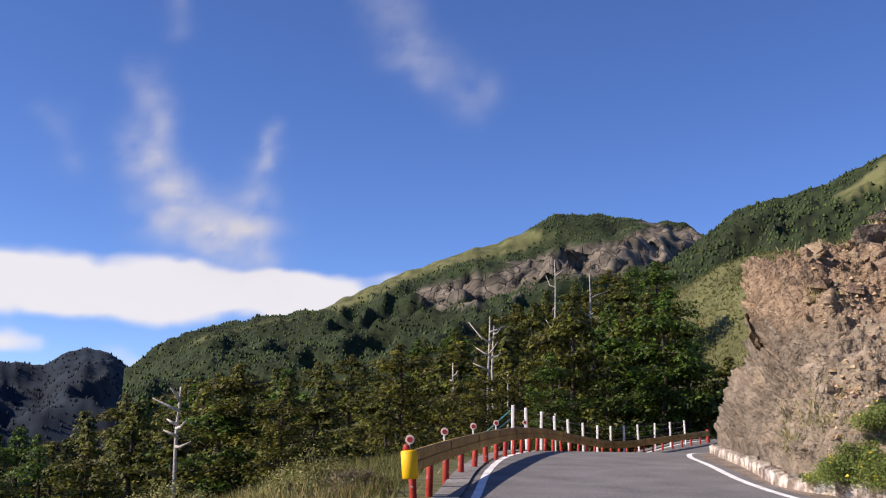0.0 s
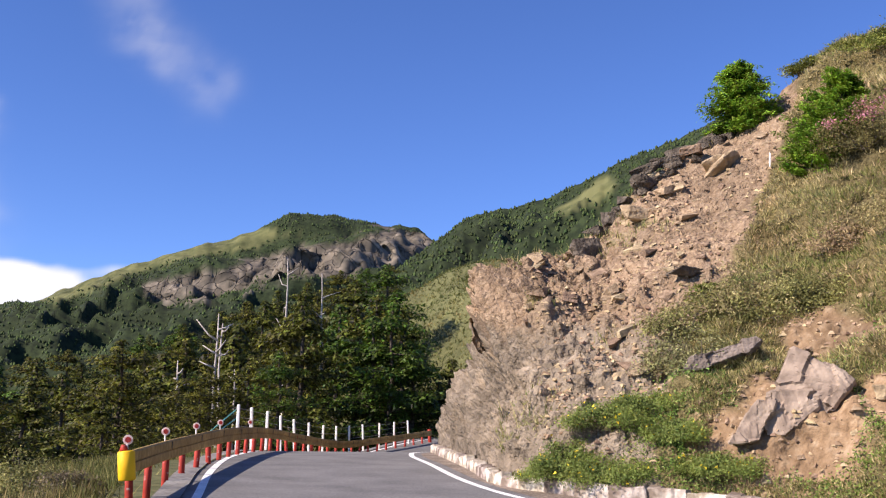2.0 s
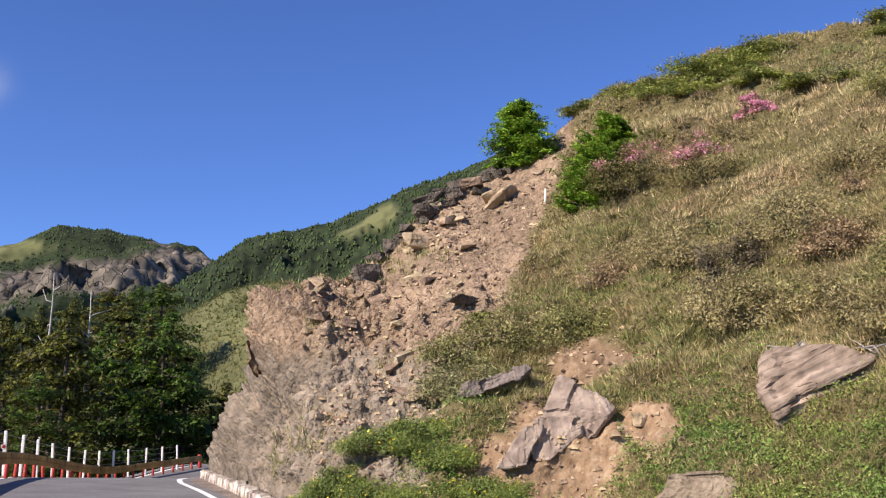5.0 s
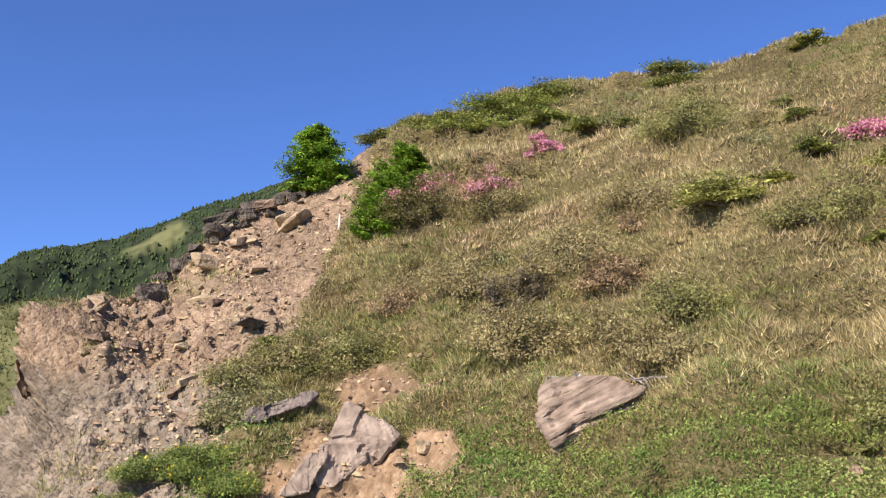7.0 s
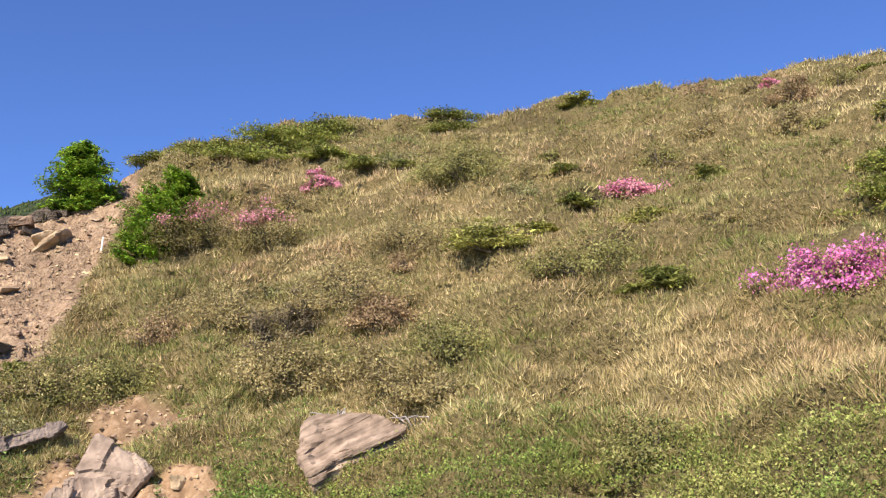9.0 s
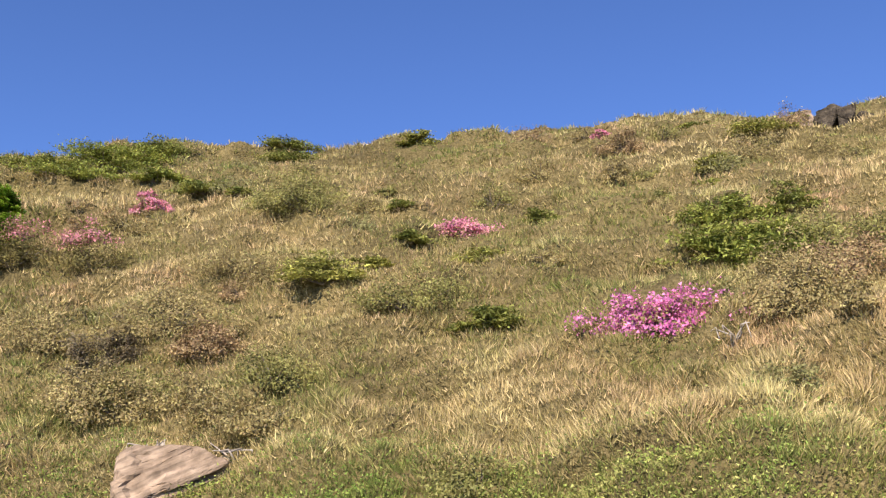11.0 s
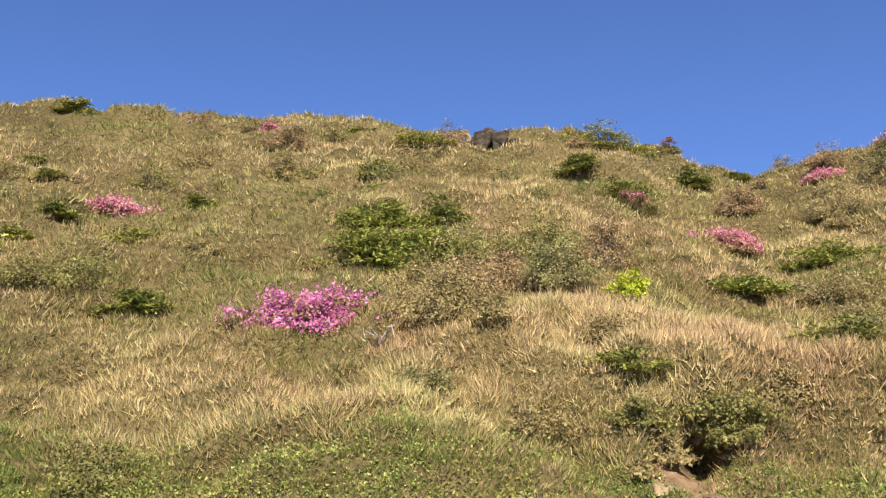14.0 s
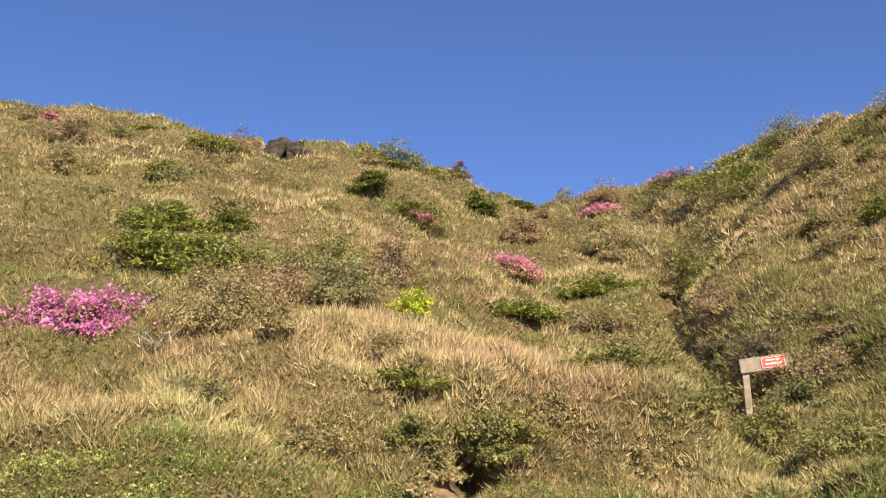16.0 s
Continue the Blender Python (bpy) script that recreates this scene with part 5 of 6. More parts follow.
# sparse tufts on the landslip
n = 2600
uu, vv = g.uniform(3.6, 7.9, n), g.uniform(0.05, 1.02, n)
q = hill_point(uu, vv)
ok = (fbm(q * 0.4 + 71, 3) > 0.28) | (vv > 0.97)
q, uu, vv = q[ok], uu[ok], vv[ok]
blades(q, np.tile(np.array((0, 0, 1.0)), (len(q), 1)), g, 7, g.uniform(0.08, 0.25, len(q)), 0.014, 0.45, "scree_grass", CANE, np.clip(g.normal(0.35, 0.15, len(q)), 0, 1), "sparse grass tufts among the scree")

# ---- kerb along the foot of the spur ----
kerb = tagged(new("kerb"), "rough stone kerb with worn white paint", "kerb", kind="structure")
line = offset(spline(FOOT, np.linspace(1.5, 9.5, 900)), -0.12)
seg = np.concatenate([[0], np.cumsum(np.linalg.norm(np.diff(line, axis=0), axis=1))])
kerb_meshes = []
for k in range(6):
    bm = bmesh.new()
    bmesh.ops.create_cube(bm, size=1.0)
    bmesh.ops.scale(bm, verts=bm.verts, vec=(0.62, 0.22, 0.26 + 0.02 * (k % 3)))
    bmesh.ops.subdivide_edges(bm, edges=[e for e in bm.edges if e.calc_length() > 0.5], cuts=2)
    bmesh.ops.bevel(bm, geom=bm.edges[:], offset=0.02, segments=1, affect="EDGES")
    for vtx in bm.verts:
        vtx.co += Vector(0.035 * unit(g.normal(size=3)) * g.uniform()) + Vector((0, 0, 0.05 * float(vnoise(np.array(vtx.co[:]) * 5 + 7 * k))))
    me = bpy.data.meshes.new("kerb_stone")
    bm.to_mesh(me)
    bm.free()
    me.materials.append(KERB_PAINT)
    kerb_meshes.append(me)
s = 0.5
while s < float(seg[-1]) * 0.72:
    i = int(np.searchsorted(seg, s))
    d = line[i + 1] - line[i - 1]
    ob = new("kerb_stone", kerb_meshes[int(g.integers(6))])
    ob.parent = kerb
    ob.matrix_world = pose(line[i, 0], line[i, 1], float(road_z(line[i, 1])) + 0.08 + g.normal() * 0.012, g.normal() * 3, g.normal() * 2, math.degrees(math.atan2(d[1], d[0])) + g.normal() * 3)
    s += 0.6

# ---- guard rail ----
WOOD = material("weathered_brown_beam", ((0.3, (0.25, 0.155, 0.05)), (0.7, (0.46, 0.31, 0.11))), 7, 0.75, 0.15, 0.8, 0.3)
RED = material("chipped_red_paint", ((0.28, (0.5, 0.42, 0.38)), (0.36, (0.34, 0.035, 0.025)), (0.7, (0.42, 0.05, 0.03))), 9, 0.6, 0.1, 1.5, 0.25)
WHITE = material("white_paint", ((0.3, (0.45, 0.44, 0.42)), (0.42, (0.78, 0.78, 0.76))), 8, 0.6, 0.05, 2, 0.12)
YELLOW = material("yellow_paint", ((0.3, (0.75, 0.42, 0.01)), (0.6, (0.85, 0.52, 0.015))), 6, 0.55, 0.05, 2, 0.12)
REFLECT = material("red_reflector", ((0.3, (0.25, 0.02, 0.02)), (0.6, (0.4, 0.04, 0.03))), 30, 0.3, 0.05)
PALE_RING = material("pale_red_ring", ((0.3, (0.7, 0.5, 0.45)), (0.6, (0.8, 0.62, 0.56))), 20, 0.5, 0.05)
STEEL = material("galvanised_wire", ((0.3, (0.2, 0.2, 0.2)), (0.6, (0.35, 0.35, 0.35))), 30, 0.5, 0.0, metallic=0.8)
TEAL = material("teal_paint", ((0.3, (0.06, 0.22, 0.2)), (0.6, (0.1, 0.3, 0.28))), 12, 0.6, 0.05)
DARK = material("dark_bolts", ((0.3, (0.02, 0.02, 0.02)), (0.6, (0.05, 0.045, 0.04))), 12, 0.6, 0.05)
RAIL = ((-0.45, 14.7), (0.05, 17.7), (0.8, 21.6), (1.65, 26), (2.75, 31), (4.35, 36.6), (6.7, 43.2), (9.8, 50.2), (14.6, 58.3))
rail_xy = spline(RAIL, np.linspace(0, 8, 1600))
rail_s = np.concatenate([[0], np.cumsum(np.linalg.norm(np.diff(rail_xy, axis=0), axis=1))])


def rail_at(s):
    x, y = np.interp(s, rail_s, rail_xy[:, 0]), np.interp(s, rail_s, rail_xy[:, 1])
    x2, y2 = np.interp(s + 0.2, rail_s, rail_xy[:, 0]), np.interp(s + 0.2, rail_s, rail_xy[:, 1])
    x1, y1 = np.interp(s - 0.2, rail_s, rail_xy[:, 0]), np.interp(s - 0.2, rail_s, rail_xy[:, 1])
    return np.array((x, y, float(road_z(y)))), math.atan2(y2 - y1, x2 - x1)


def cylinder(r, z0, z1, sides=14, top=None):
    bm = bmesh.new()
    bmesh.ops.create_cone(bm, cap_ends=True, segments=sides, radius1=r, radius2=r if top is None else top, depth=z1 - z0)
    bmesh.ops.translate(bm, verts=bm.verts, vec=(0, 0, (z0 + z1) / 2))
    bmesh.ops.bevel(bm, geom=[e for e in bm.edges if abs(e.verts[0].co.z - e.verts[1].co.z) < 1e-4 and len(e.link_faces) == 2], offset=r * 0.15, segments=1, affect="EDGES")
    return bm


guard = tagged(new("guard_rail"), "brown timber guard rail on red-painted posts", "guard rail")
guard.location = (0, 0, 0)
RAIL_LEN = float(rail_s[-1])
post_bm = cylinder(0.055, -0.35, 0.6)
post0 = part("post", post_bm, RED, guard, "red-painted round steel post with chipped paint", flat=False)
p0, a0 = rail_at(0.25)
post0.matrix_world = pose(*p0, 0, -3, 0)
s = 1.55
while s < RAIL_LEN - 0.3:
    q, a = rail_at(s)
    ob = new("post", post0.data)
    ob.parent = guard
    ob.matrix_world = pose(*q, g.normal() * 1.2, -3 + g.normal() * 1.5, g.uniform(0, 360))
    s += 1.5
# beam: planks with a groove, in lengths that meet at dark joints
PROFILE = ((0.06, 0.36), (0.085, 0.385), (0.085, 0.495), (0.062, 0.51), (0.085, 0.525), (0.085, 0.64), (0.06, 0.665), (0.03, 0.665), (0.03, 0.36))
s = 0.05
while s < RAIL_LEN - 0.2:
    e = min(s + 2.98, RAIL_LEN)
    rows = []
    for t in np.linspace(s, e, 9):
        q, a = rail_at(t)
        side = np.array((math.sin(a), -math.cos(a), 0))
        rows.append([q + side * o + np.array((0, 0, z)) for o, z in PROFILE])
    rows = np.array(rows)
    k = len(PROFILE)
    f = [(i * k + j, (i + 1) * k + j, (i + 1) * k + (j + 1) % k, i * k + (j + 1) % k) for i in range(8) for j in range(k)]
    f += [tuple(range(k)), tuple(8 * k + j for j in range(k))[::-1]]
    mesh_object("beam", rows.reshape(-1, 3), f, WOOD, guard, "weathered brown grooved beam", flat=True)
    q, a = rail_at(e)
    bm = bmesh.new()
    bmesh.ops.create_cube(bm, size=1.0)
    bmesh.ops.scale(bm, verts=bm.verts, vec=(0.05, 0.015, 0.12))
    bmesh.ops.bevel(bm, geom=bm.edges[:], offset=0.005, segments=1, affect="EDGES")
    jp = part("joint_plate", bm, DARK, guard, "dark steel joint plate")
    jp.matrix_world = pose(*(q + np.array((math.sin(a), -math.cos(a), 0)) * 0.088 + np.array((0, 0, 0.58))), 0, 0, math.degrees(a))
    s += 3.0
q, a = rail_at(0.02)
cap = part("end_cap", cylinder(0.115, 0.27, 0.66, 18), YELLOW, guard, "bright yellow rounded end cap", flat=False)
cap.matrix_world = pose(*(q + np.array((0.03, -0.03, 0))), 0, -5, 0)
collar = part("cap_collar", cylinder(0.06, 0.66, 0.74, 14, 0.035), RED, guard, "red cap over the end post", flat=False)
collar.matrix_world = pose(*(q + np.array((0.0, -0.03, 0))), 0, -5, 0)
q, a = rail_at(RAIL_LEN - 0.05)
cap2 = part("end_post", cylinder(0.10, -0.2, 0.72, 14), RED, guard, "red end post", flat=False)
cap2.matrix_world = pose(*q, 0, -3, 0)


def reflector(s):
    """A round red reflector on a pale stalk, on top of the rail."""
    q, a = rail_at(s)
    top = q + np.array((-0.02, 0, 0.60))
    bm = cylinder(0.014, 0, 0.15, 8)
    stalk = part("reflector_stalk", bm, WHITE, guard, "white reflector stalk")
    stalk.matrix_world = pose(*top, 0, -3, 0)
    bm = bmesh.new()
    bmesh.ops.create_cone(bm, cap_ends=True, segments=18, radius1=0.066, radius2=0.066, depth=0.02)
    bmesh.ops.bevel(bm, geom=bm.edges[:], offset=0.004, segments=1, affect="EDGES")
    ring_ob = part("reflector_ring", bm, PALE_RING, stalk, "pale ring")
    bm = bmesh.new()
    bmesh.ops.create_cone(bm, cap_ends=True, segments=16, radius1=0.044, radius2=0.038, depth=0.03)
    disc = part("reflector_disc", bm, REFLECT, stalk, "dark red reflector disc")
    ring_ob.matrix_world = pose(*(top + np.array((0, 0, 0.20))), 90, 0, 0)
    disc.matrix_world = pose(*(top + np.array((0, -0.005, 0.20))), 90, 0, 0)


bpy.context.view_layer.update()
for s in (0.05, 3.0, 6.0, 9.2, 14.4):
    reflector(s)

# ---- white fence posts with wires behind the rail ----
fence = tagged(new("wire_fence"), "wire fence on white-painted posts behind the guard rail", "fence")
post_px = np.linspace(15.6, RAIL_LEN - 2.2, 13)
tops = []
wp = None
for i, s in enumerate(post_px):
    q, a = rail_at(s)
    q = q + np.array((-math.sin(a), math.cos(a), 0)) * 0.55
    if wp is None:
        bm = bmesh.new()
        bmesh.ops.create_cube(bm, size=1.0)
        bmesh.ops.scale(bm, verts=bm.verts, vec=(0.085, 0.085, 1.75))
        bmesh.ops.translate(bm, verts=bm.verts, vec=(0, 0, 0.42))
        bmesh.ops.bevel(bm, geom=bm.edges[:], offset=0.015, segments=1, affect="EDGES")
        wp = part("fence_post", bm, WHITE, fence, "white-painted concrete post")
        ob = wp
    else:
        ob = new("fence_post", wp.data)
        ob.parent = fence
    ob.matrix_world = pose(*q, g.normal() * 1, -4 + g.normal() * 1.2, math.degrees(a))
    tops.append(q)
tops = np.array(tops)
for h in (0.45, 0.7, 0.95, 1.2):
    lean_x = -math.tan(radians(4)) * h
    wv, wf = tube(tops + np.array((lean_x, 0, h)), np.full(len(tops), 0.006), 4)
    mesh_object("wire", wv, wf, STEEL, fence)
for k in (0, 1):
    bvv, bff = tube([tops[0] + np.array((-0.06, 0, 1.15 - 0.25 * k)), tops[0] + np.array((-0.95, -0.2, 0.35 - 0.15 * k))], (0.018, 0.018), 6)
    mesh_object("brace", bvv, bff, TEAL, fence, "thin teal brace")
for i, q in enumerate(tops):
    for h in (0.45, 0.7, 0.95):
        bm = bmesh.new()
        bmesh.ops.create_cube(bm, size=1.0)
        bmesh.ops.scale(bm, verts=bm.verts, vec=(0.045, 0.02, 0.05))
        bmesh.ops.bevel(bm, geom=bm.edges[:], offset=0.004, segments=1, affect="EDGES")
        c = part("wire_clip", bm, DARK, fence)
        c.matrix_world = pose(*(q + np.array((-math.tan(radians(4)) * h, -0.062, h))), 0, 0, 0)

# ---- sign beside the gully ----
SIGNWOOD = material("grey_sign_board", ((0.3, (0.20, 0.165, 0.12)), (0.7, (0.33, 0.285, 0.22))), 9, 0.85, 0.15, 1.5, 0.2)
SIGNRED = material("red_sign_plate", ((0.3, (0.62, 0.07, 0.06)), (0.6, (0.72, 0.10, 0.08))), 20, 0.5, 0.03)
SIGNWHITE = material("white_sign_print", ((0.3, (0.7, 0.66, 0.62)), (0.6, (0.8, 0.77, 0.74))), 20, 0.5, 0.03)
sx, sy = 15.2, -5.62
sz_, _ = surface_z(sx, sy)
sign = tagged(new("sign"), "grey wooden board on a post with a red notice", "sign")
sign.matrix_world = pose(sx, sy, sz_ - 0.09, 0, 0, -104)


def box_part(name, size, at, mat, parent, label="", bevel=0.008):
    bm = bmesh.new()
    bmesh.ops.create_cube(bm, size=1.0)
    bmesh.ops.scale(bm, verts=bm.verts, vec=size)
    bmesh.ops.bevel(bm, geom=bm.edges[:], offset=bevel, segments=1, affect="EDGES")
    ob = part(name, bm, mat, parent, label)
    ob.location = at
    return ob


box_part("post", (0.10, 0.10, 1.5), (-0.38, 0.02, 0.1), SIGNWOOD, sign, "square grey timber post")
board = box_part("board", (0.92, 0.05, 0.22), (0.0, -0.045, 0.82), SIGNWOOD, sign, "weathered grey board")
board.rotation_euler = (0, radians(-5), 0)
plate = box_part("notice", (0.36, 0.012, 0.17), (0.03, -0.032, 0.0), SIGNRED, board, "red notice plate with white print", 0.003)
for w, h, x, z in ((0.33, 0.006, 0.03, 0.074), (0.33, 0.006, 0.03, -0.074), (0.006, 0.15, -0.135, 0.0), (0.006, 0.15, 0.195, 0.0), (0.2, 0.022, 0.03, 0.038), (0.24, 0.03, 0.03, -0.02)):
    box_part("print_bar", (w, 0.006, h), (x, -0.041, z), SIGNWHITE, board, "", 0.001)

# small white marker stake at the landslip's edge
q, _ = surface_z(13.3, 20.8)
stake = tagged(part("marker_stake", cylinder(0.024, 0, 0.5, 8, 0.02), WHITE), "short white marker stake at the landslip's edge", "stake")
stake.matrix_world = pose(13.3, 20.8, q - 0.1, 0, 4, 0)

# ---- verge grass beside the guard rail ----
n = 12000
ga, gr = g.uniform(-27, 3, n), 9 + 26 * g.uniform(size=n) ** 1.3
q = ground_point(ga, gr)
lx = left_edge(q[:, 1])
ok = (q[:, 0] < lx - 1.55 + 0.2 * g.normal(size=n)) & (fbm(q * 0.3 + 8, 2) > -0.5)
q = q[ok]
hgt = 0.28 + 0.2 * fbm(q * 0.35 + 2, 2)
blades(q, np.tile(np.array((0, 0, 1.0)), (len(q), 1)), g, 6, np.clip(hgt, 0.1, 0.5), 0.016, 0.4, "verge_grass", VERGE, np.clip(0.55 + 0.4 * fbm(q * 0.3 + 77, 2), 0, 1), "long green and straw grass beside the road")

for kind, az, r, w, h in (("bush_olive", -6.5, 17.5, 1.6, 0.8), ("bush_dark", -4.6, 16.8, 0.9, 0.6), ("bush_olive", -14, 20, 1.8, 0.9), ("bush_olive", -18, 16, 1.4, 0.7), ("bush_olive", 14.2, 64, 3.0, 3.6), ("bush_olive", 13.4, 66, 3.2, 2.6)):
    b = ground_point(np.array(az), np.array(float(r)))
    seed += 1
    ob = shrub(kind, float(b[0]), float(b[1]), w, h, seed, float(b[2]))
    tagged(ob, "rounded shrub standing in the rough beside the road", group="shrubs by the road")

# rough grass on the knoll beyond the bend
g = np.random.default_rng(57)
knoll = ground_point(g.uniform(12.0, 25.0, 9000), g.uniform(64, 135, 9000) )
knoll = knoll[knoll[:, 2] > 3.0]
blades(knoll, np.tile(np.array((0, 0, 1.0)), (len(knoll), 1)), g, 6, g.uniform(0.15, 0.5, len(knoll)), 0.07, 0.7, "knoll_grass", VERGE, np.clip(0.5 + 0.4 * fbm(knoll * 0.15, 3), 0, 1), "rough olive grass on the knoll beyond the bend")

# ---- forest below and beyond the road ----
kinds = []
for k in range(9):
    gg = np.random.default_rng(400 + k)
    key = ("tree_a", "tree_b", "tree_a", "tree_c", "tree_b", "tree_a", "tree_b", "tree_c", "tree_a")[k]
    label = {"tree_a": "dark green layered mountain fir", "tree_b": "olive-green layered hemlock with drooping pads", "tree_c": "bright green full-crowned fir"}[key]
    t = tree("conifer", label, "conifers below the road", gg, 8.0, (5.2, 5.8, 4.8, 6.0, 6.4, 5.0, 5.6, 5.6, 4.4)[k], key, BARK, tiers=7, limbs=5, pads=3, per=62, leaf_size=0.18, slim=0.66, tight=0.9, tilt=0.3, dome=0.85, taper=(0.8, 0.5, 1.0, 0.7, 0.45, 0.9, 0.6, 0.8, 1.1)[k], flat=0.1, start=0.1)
    kinds.append(t)
TOP_AZ = (-24, -19, -15, -11, -6, -2, 2, 6, 10, 13, 15)
FRONT_EL = (-0.9, 0.4, 2.6, 3.0, 4.0, 4.6, 4.2, 4.6, 4.6, 4.0, 2.6)
BACK_EL = (1.0, 2.0, 4.4, 5.0, 5.4, 6.4, 7.4, 9.2, 10.4, 10.4, 9.6)
used = set()
gg = np.random.default_rng(911)


def plant(az, r, el_top, k):
    b = ground_point(np.array(az), np.array(r))
    h = 1.6 + r * math.tan(radians(el_top)) - b[2]
    if h < 2.2:
        return
    h = min(h, 15)
    s = h / 8.0
    m = pose(float(b[0]), float(b[1]), float(b[2]) - 0.2, 0, 0, gg.uniform(0, 360))
    t = kinds[k]
    wide = s * (1.0 if h < 8 else (8 / h) ** 0.35) * gg.uniform(0.95, 1.2)
    if k in used:
        t = copy_thing(t, m)
    used.add(k)
    t.matrix_basis = m @ Matrix.Diagonal((wide, wide, s, 1))


for row, (r0, f0) in enumerate(((38, 0.0), (46, 0.25), (56, 0.45), (70, 0.65), (84, 0.8), (98, 0.9), (114, 1.0), (128, 1.0))):
    step = math.degrees(3.4 / r0) * (1.0, 1.0, 1.0, 1.05, 1.05, 1.05, 1.05, 1.05)[row]
    az = -25.0 + gg.uniform(0, step)
    while az < 14.2:
        r = r0 * gg.uniform(0.92, 1.08)
        e = np.interp(az, TOP_AZ, FRONT_EL) * (1 - f0) + np.interp(az, TOP_AZ, BACK_EL) * f0
        x = r * math.sin(radians(az))
        y = r * math.cos(radians(az))
        clear = x < left_edge(y) - 3.2 or y > 63
        if clear and not (az > 13.2 and row > 2) and not (az < -2 and row > 5):
            plant(az, r, e - abs(gg.normal()) * 0.7, int(gg.integers(9)))
        az += step * gg.uniform(0.75, 1.3)
plant(12.0, 66, 8.3, 3)
plant(11.0, 68, 7.4, 7)
plant(13.2, 67, 6.0, 7)
plant(14.4, 72, 3.6, 4)
plant(15.3, 74, 5.2, 0)
plant(16.2, 76, 5.2, 5)
plant(14.8, 70, 4.0, 5)
plant(15.8, 70, 3.6, 2)
plant(-2.4, 42, 5.9, 1)
plant(-11.0, 44, 4.6, 6)
plant(6.3, 62, 8.2, 2)
for k in range(9):
    if k not in used:
        plant(-8 + 2 * k, 60, 4, k)


def snag(az, r, el0, el1, seed, label, forks):
    """A bleached dead trunk with broken limbs."""
    g2 = np.random.default_rng(seed)
    b = ground_point(np.array(az), np.array(r))
    top = 1.6 + r * math.tan(radians(el1))
    h = top - b[2]
    seen = r * (math.tan(radians(el1)) - math.tan(radians(el0)))
    root = tagged(new("dead_tree"), label, "dead tree", "dead trees")
    root.location = (float(b[0]), float(b[1]), float(b[2]))
    zs = np.linspace(-0.3, h, 10)
    path = np.concatenate([np.cumsum(g2.normal(size=(10, 2)) * 0.02 * h * 0.3, 0), zs[:, None]], 1)
    tv, tf = tube(path, np.linspace(0.011 * h + 0.05, 0.03, 10), 8)
    mesh_object("trunk", tv, tf, DEADWOOD, root)
    for k in range(forks):
        z = h - seen * g2.uniform(0.2, 0.95)
        a = g2.uniform(0, 6.28)
        ln = seen * g2.uniform(0.1, 0.33)
        base = np.array([np.interp(z, zs, path[:, 0]), np.interp(z, zs, path[:, 1]), z])
        d = np.array((math.cos(a), 0.5 * math.sin(a), g2.uniform(-0.1, 0.8)))
        mid = base + d * ln * 0.5
        tip = mid + (d + g2.normal(size=3) * 0.4 + np.array((0, 0, 0.3))) * ln * 0.5
        lv, lf = tube([base, mid, tip], (0.07, 0.05, 0.02), 6)
        mesh_object("limb", lv, lf, DEADWOOD, root)


snag(8.0, 92, 6.3, 9.7, 1, "tall straight bleached dead trunk", 4)
snag(2.25, 60, 4.2, 7.3, 2, "forked bleached dead tree among the firs", 7)
snag(2.75, 61, 4.6, 6.8, 3, "thin bleached dead trunk beside the forked one", 3)
snag(0.8, 58, 3.0, 4.8, 4, "broken bleached stump with side limbs", 4)
snag(6.1, 96, 6.2, 10.4, 5, "grey dead treetop above the firs", 6)
snag(-14.2, 36, -0.5, 3.2, 6, "pale dead trunk with spreading bare limbs", 8)
snag(3.7, 58, 3.2, 4.4, 8, "short bleached stump in the firs", 2)

# ---- far woods on the mountains ----
def far_woods(name, p, grass, rock, count, size, seed, mat, label):
    g2 = np.random.default_rng(seed)
    a, b = p.shape[:2]
    i, j = g2.integers(0, a - 1, count * 4), g2.integers(0, int(b * 0.82), count * 4)
    fi, fj = g2.uniform(size=count * 4)[:, None], g2.uniform(size=count * 4)[:, None]
    c = (p[i, j] * (1 - fi) + p[i + 1, j] * fi) * (1 - fj) + (p[i, j + 1] * (1 - fi) + p[i + 1, j + 1] * fi) * fj
    ok = (grass[i, j] < 0.0) & (rock[i, j] < 0.0)
    c = c[ok][:count]
    n2 = len(c)
    s2 = size * g2.uniform(0.6, 1.35, n2)
    ring_v = []
    sides = 4
    rad_h = ((1.0, 0.1), (0.72, 0.75))
    a0 = g2.uniform(0, 6.28, n2)
    for rr, hh in rad_h:
        for k in range(sides):
            t = a0 + 6.283 * k / sides
            w = s2 * rr * g2.uniform(0.6, 1.25, n2) * 0.55
            ring_v.append(np.stack([c[:, 0] + np.cos(t) * w, c[:, 1] + np.sin(t) * w, c[:, 2] + s2 * hh * g2.uniform(0.85, 1.2, n2) - s2 * 0.12], -1))
    ring_v.append(c + np.stack([0 * s2, 0 * s2, s2 * 1.15], -1))
    v2 = np.stack(ring_v, 1)
    f = []
    for lev in range(1):
        for k in range(sides):
            m = (k + 1) % sides
            f += [(lev * sides + k, lev * sides + m, (lev + 1) * sides + m), (lev * sides + k, (lev + 1) * sides + m, (lev + 1) * sides + k)]
    for k in range(sides):
        f.append((sides + k, sides + (k + 1) % sides, 2 * sides))
    f = np.array(f)
    faces = (f[None] + (np.arange(n2) * (2 * sides + 1))[:, None, None]).reshape(-1, 3)
    return tagged(mesh_object(name, v2.reshape(-1, 3), faces, mat), label, "forest", kind="stuff")


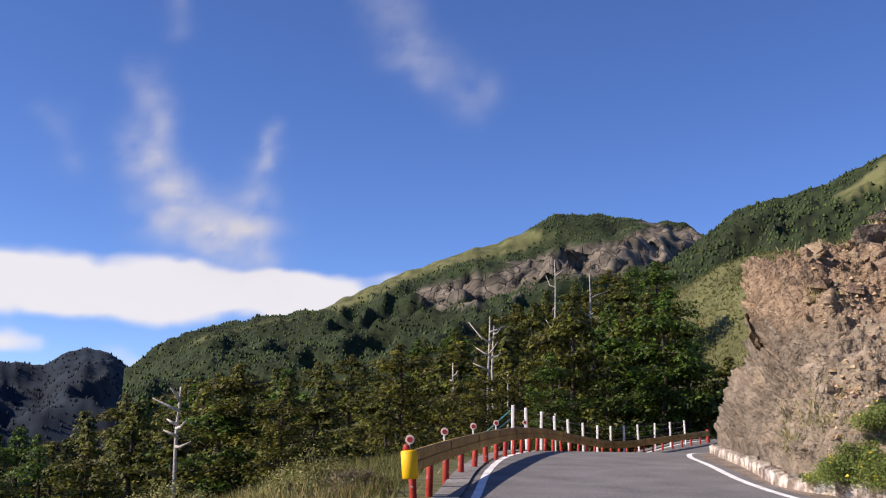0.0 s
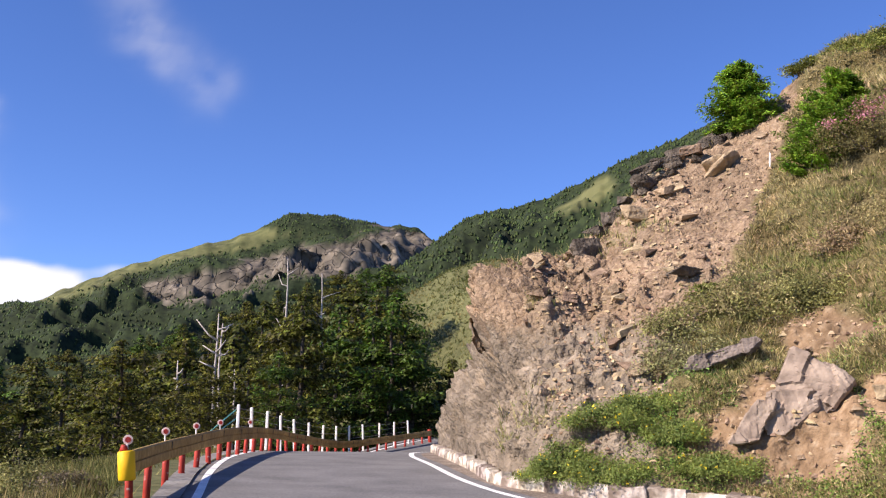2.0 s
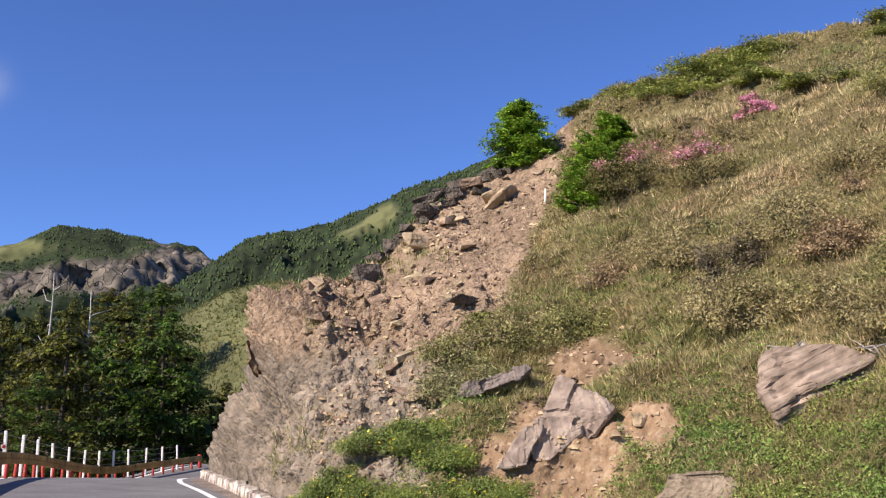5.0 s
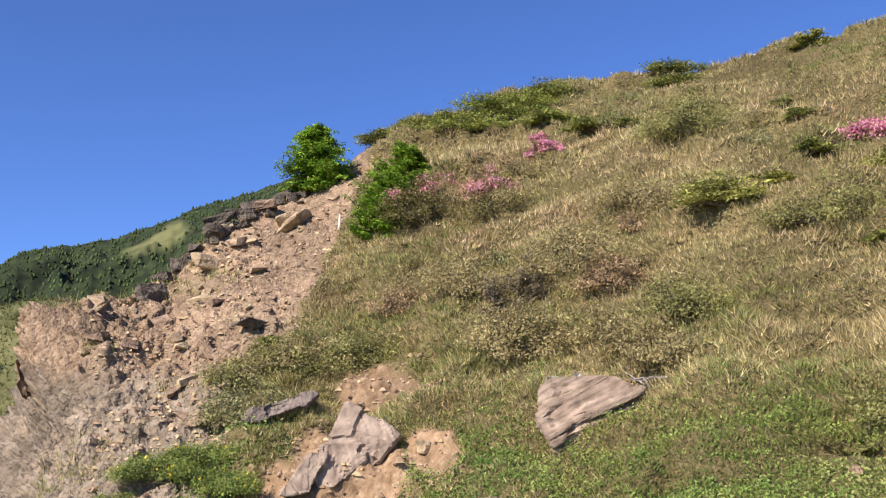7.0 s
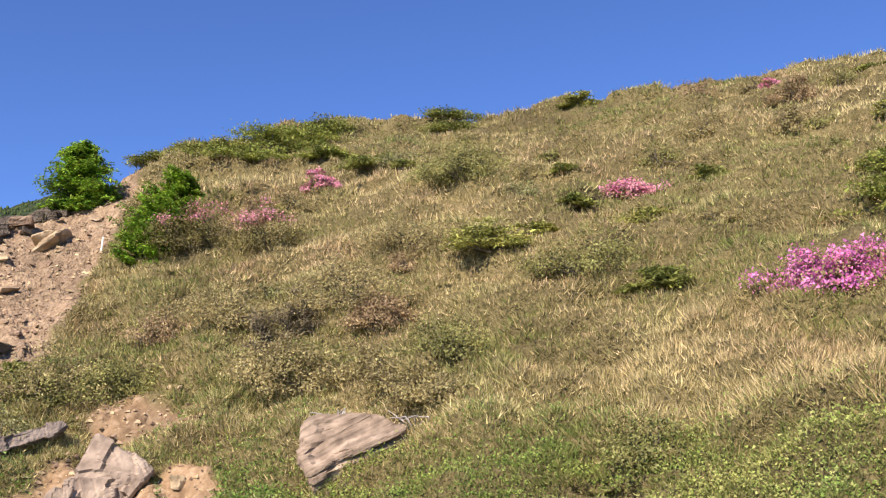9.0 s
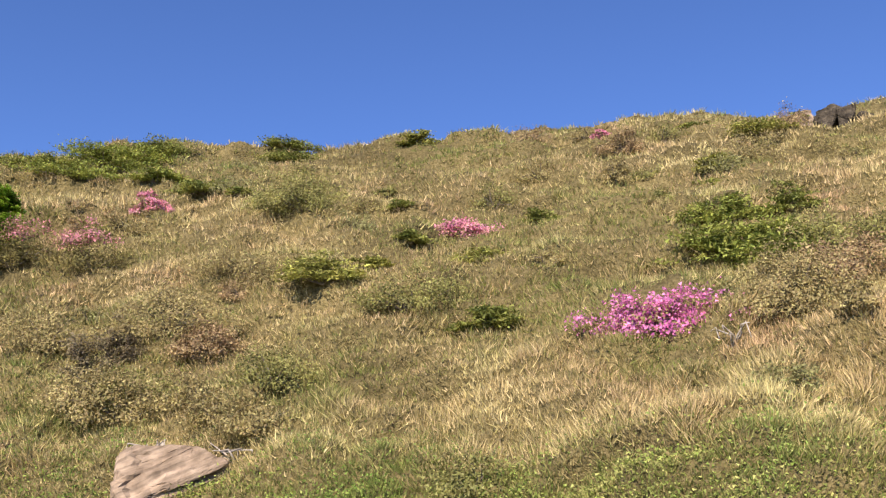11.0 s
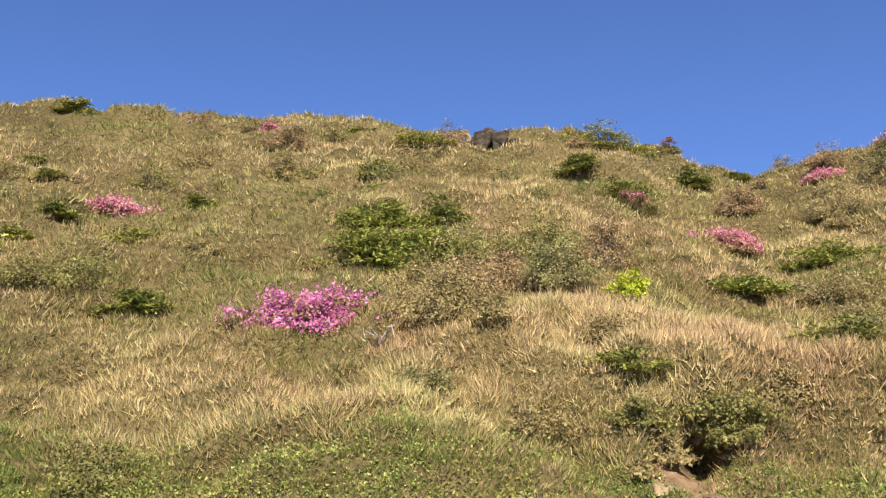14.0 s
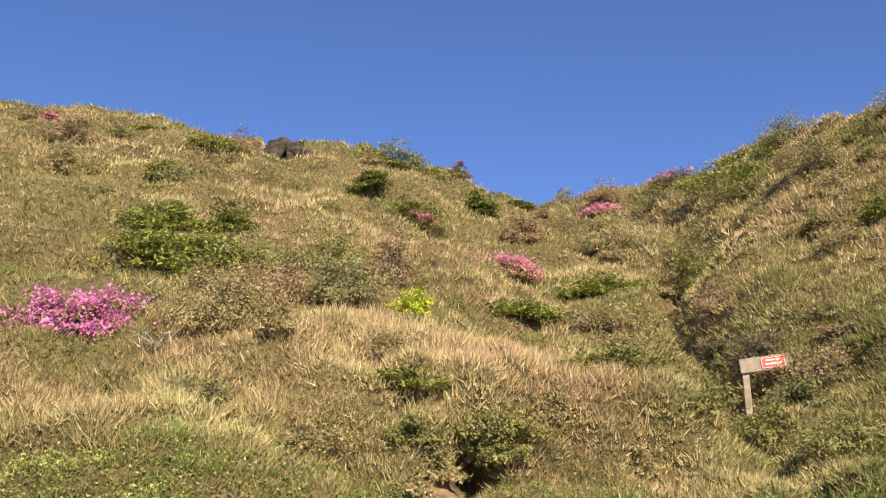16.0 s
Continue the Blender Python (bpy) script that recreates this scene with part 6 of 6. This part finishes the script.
FAR_LEAF = material("far_woods", ((0.35, (0.018, 0.034, 0.010)), (0.65, (0.06, 0.085, 0.024))), 0.3, 0.9, 0.0, 0.02, 0.3, "island", 0.3, detail=3)
# haze of the distance is put into these trees' blue colour
FAR_HAZE_BLUE = material("distant_woods", ((0.35, (0.007, 0.013, 0.019)), (0.65, (0.018, 0.028, 0.036))), 0.2, 0.9, 0.0, 0.01, 0.3, "island", 0.35, detail=3)
far_woods("peak_woods", peak_p, peak_g, peak_k, 18000, 2.2, 1, FAR_LEAF, "dark conifer woods on the mountain flank")
far_woods("ridge_woods", ridge_p, ridge_g, ridge_k, 10000, 1.6, 2, FAR_LEAF, "dark conifer woods on the ridge")
far_woods("distant_woods", far_p, far_g, far_k, 4500, 4.5, 3, FAR_HAZE_BLUE, "woods on the distant mountain with haze blue in their colour")

# ---- clouds, far away ----
def cloud(name, label, az0, az1, el0, el1, r, strokes, seed, strength, gain, crisp=False, wave=1.0):
    """A thin sheet of cloud; its density follows soft strokes (az, el, az, el, width, weight) broken up by noise."""
    na, ne = 150, 100
    az, el = np.linspace(az0, az1, na)[:, None] + np.zeros((1, ne)), np.linspace(el0, el1, ne)[None] + np.zeros((na, 1))
    p = polar(az, el, r)
    w = np.stack([az, el, 0 * az + seed], -1)
    wob = fbm(w * 0.45, 4)
    wob2 = fbm(w * 0.45 + 31, 4)
    x, y = az + 1.2 * wave * wob, el + wave * wob2
    dens = 0 * az
    for a, b, c, d, width, weight in strokes:
        t = np.clip(((x - a) * (c - a) + (y - b) * (d - b)) / max((c - a) ** 2 + (d - b) ** 2, 1e-6), 0, 1)
        dist = np.hypot(x - a - t * (c - a), y - b - t * (d - b))
        dens = dens + weight * np.exp(-(dist / width) ** 2)
    dens = dens * (0.8 + (0.22 if crisp else 0.5) * fbm(w * np.array((0.7, 1.1, 1)) + 7, 2 if crisp else 5))
    if crisp:
        dens = smooth(0.3, 0.75, dens)
    edge = smooth(0, 0.1, (az - az0) / (az1 - az0)) * smooth(1, 0.9, (az - az0) / (az1 - az0)) * smooth(1, 0.9, (el - el0) / (el1 - el0))
    m = bpy.data.materials.new(name)
    m.use_nodes = True
    nt = m.node_tree
    nt.nodes.remove(nt.nodes["Principled BSDF"])
    em = nt.nodes.new("ShaderNodeEmission")
    em.inputs["Color"].default_value, em.inputs["Strength"].default_value = (*strength[:3], 1), strength[3]
    tr = nt.nodes.new("ShaderNodeBsdfTransparent")
    mx = nt.nodes.new("ShaderNodeMixShader")
    at = nt.nodes.new("ShaderNodeAttribute")
    at.attribute_name = "cloudiness"
    nt.links.new(at.outputs["Fac"], mx.inputs[0])
    nt.links.new(tr.outputs[0], mx.inputs[1])
    nt.links.new(em.outputs[0], mx.inputs[2])
    nt.links.new(mx.outputs[0], nt.nodes["Material Output"].inputs["Surface"])
    ob = tagged(sheet(name, p, m), label, "cloud", kind="structure")
    attribute(ob, "cloudiness", np.clip(dens * gain, 0, 1) * edge)
    ob.visible_shadow = False
    return ob


cloud("cloud_bank", "bright white bank of cloud above the distant mountains", -36, 4, 2, 13, 4300,
      ((-40, 8.75, -14.5, 8.35, 1.75, 1.2), (-40, 7.6, -16, 7.5, 0.9, 0.7), (-15, 8.2, -10.2, 8.1, 1.4, 1.0), (-12, 8.5, -7.5, 8.6, 1.0, 0.7), (-9.2, 8.5, -2, 9.1, 0.8, 0.75), (-9.5, 7.3, -5, 8.0, 0.6, 0.5), (-26, 5.2, -21.5, 5.0, 0.8, 0.7), (-18, 4.6, -15, 4.0, 0.9, 0.6)), 3, (0.95, 0.98, 1.0, 0.62), 0.95, True, 0.16)
cloud("cloud_wisp", "thin torn wisp of white cloud in the blue sky", -26, 8, 7, 31, 4200,
      ((-16.6, 18.8, -16.9, 15.6, 1.0, 0.42), (-16.9, 15.6, -15.0, 12.8, 1.4, 0.55), (-15.0, 12.8, -12.4, 11.4, 1.8, 0.55), (-12.4, 11.6, -10.6, 12.2, 1.5, 0.38), (-10.6, 12.6, -10.3, 15.2, 1.0, 0.42), (-10.3, 15.2, -9.9, 17.2, 0.5, 0.4), (-12.5, 11.0, -9.5, 10.4, 1.2, 0.25), (-10.2, 10.0, -9.2, 8.4, 0.8, 0.14),
       (-4.2, 25.0, -2.2, 21.6, 1.3, 0.25), (-2.2, 21.8, 1.2, 19.8, 1.2, 0.26), (-16.0, 24.6, -15.6, 22.0, 0.6, 0.18), (-21.8, 16.8, -20.8, 15.0, 0.8, 0.14)), 9, (0.86, 0.9, 1.0, 0.5), 0.8, wave=0.42)
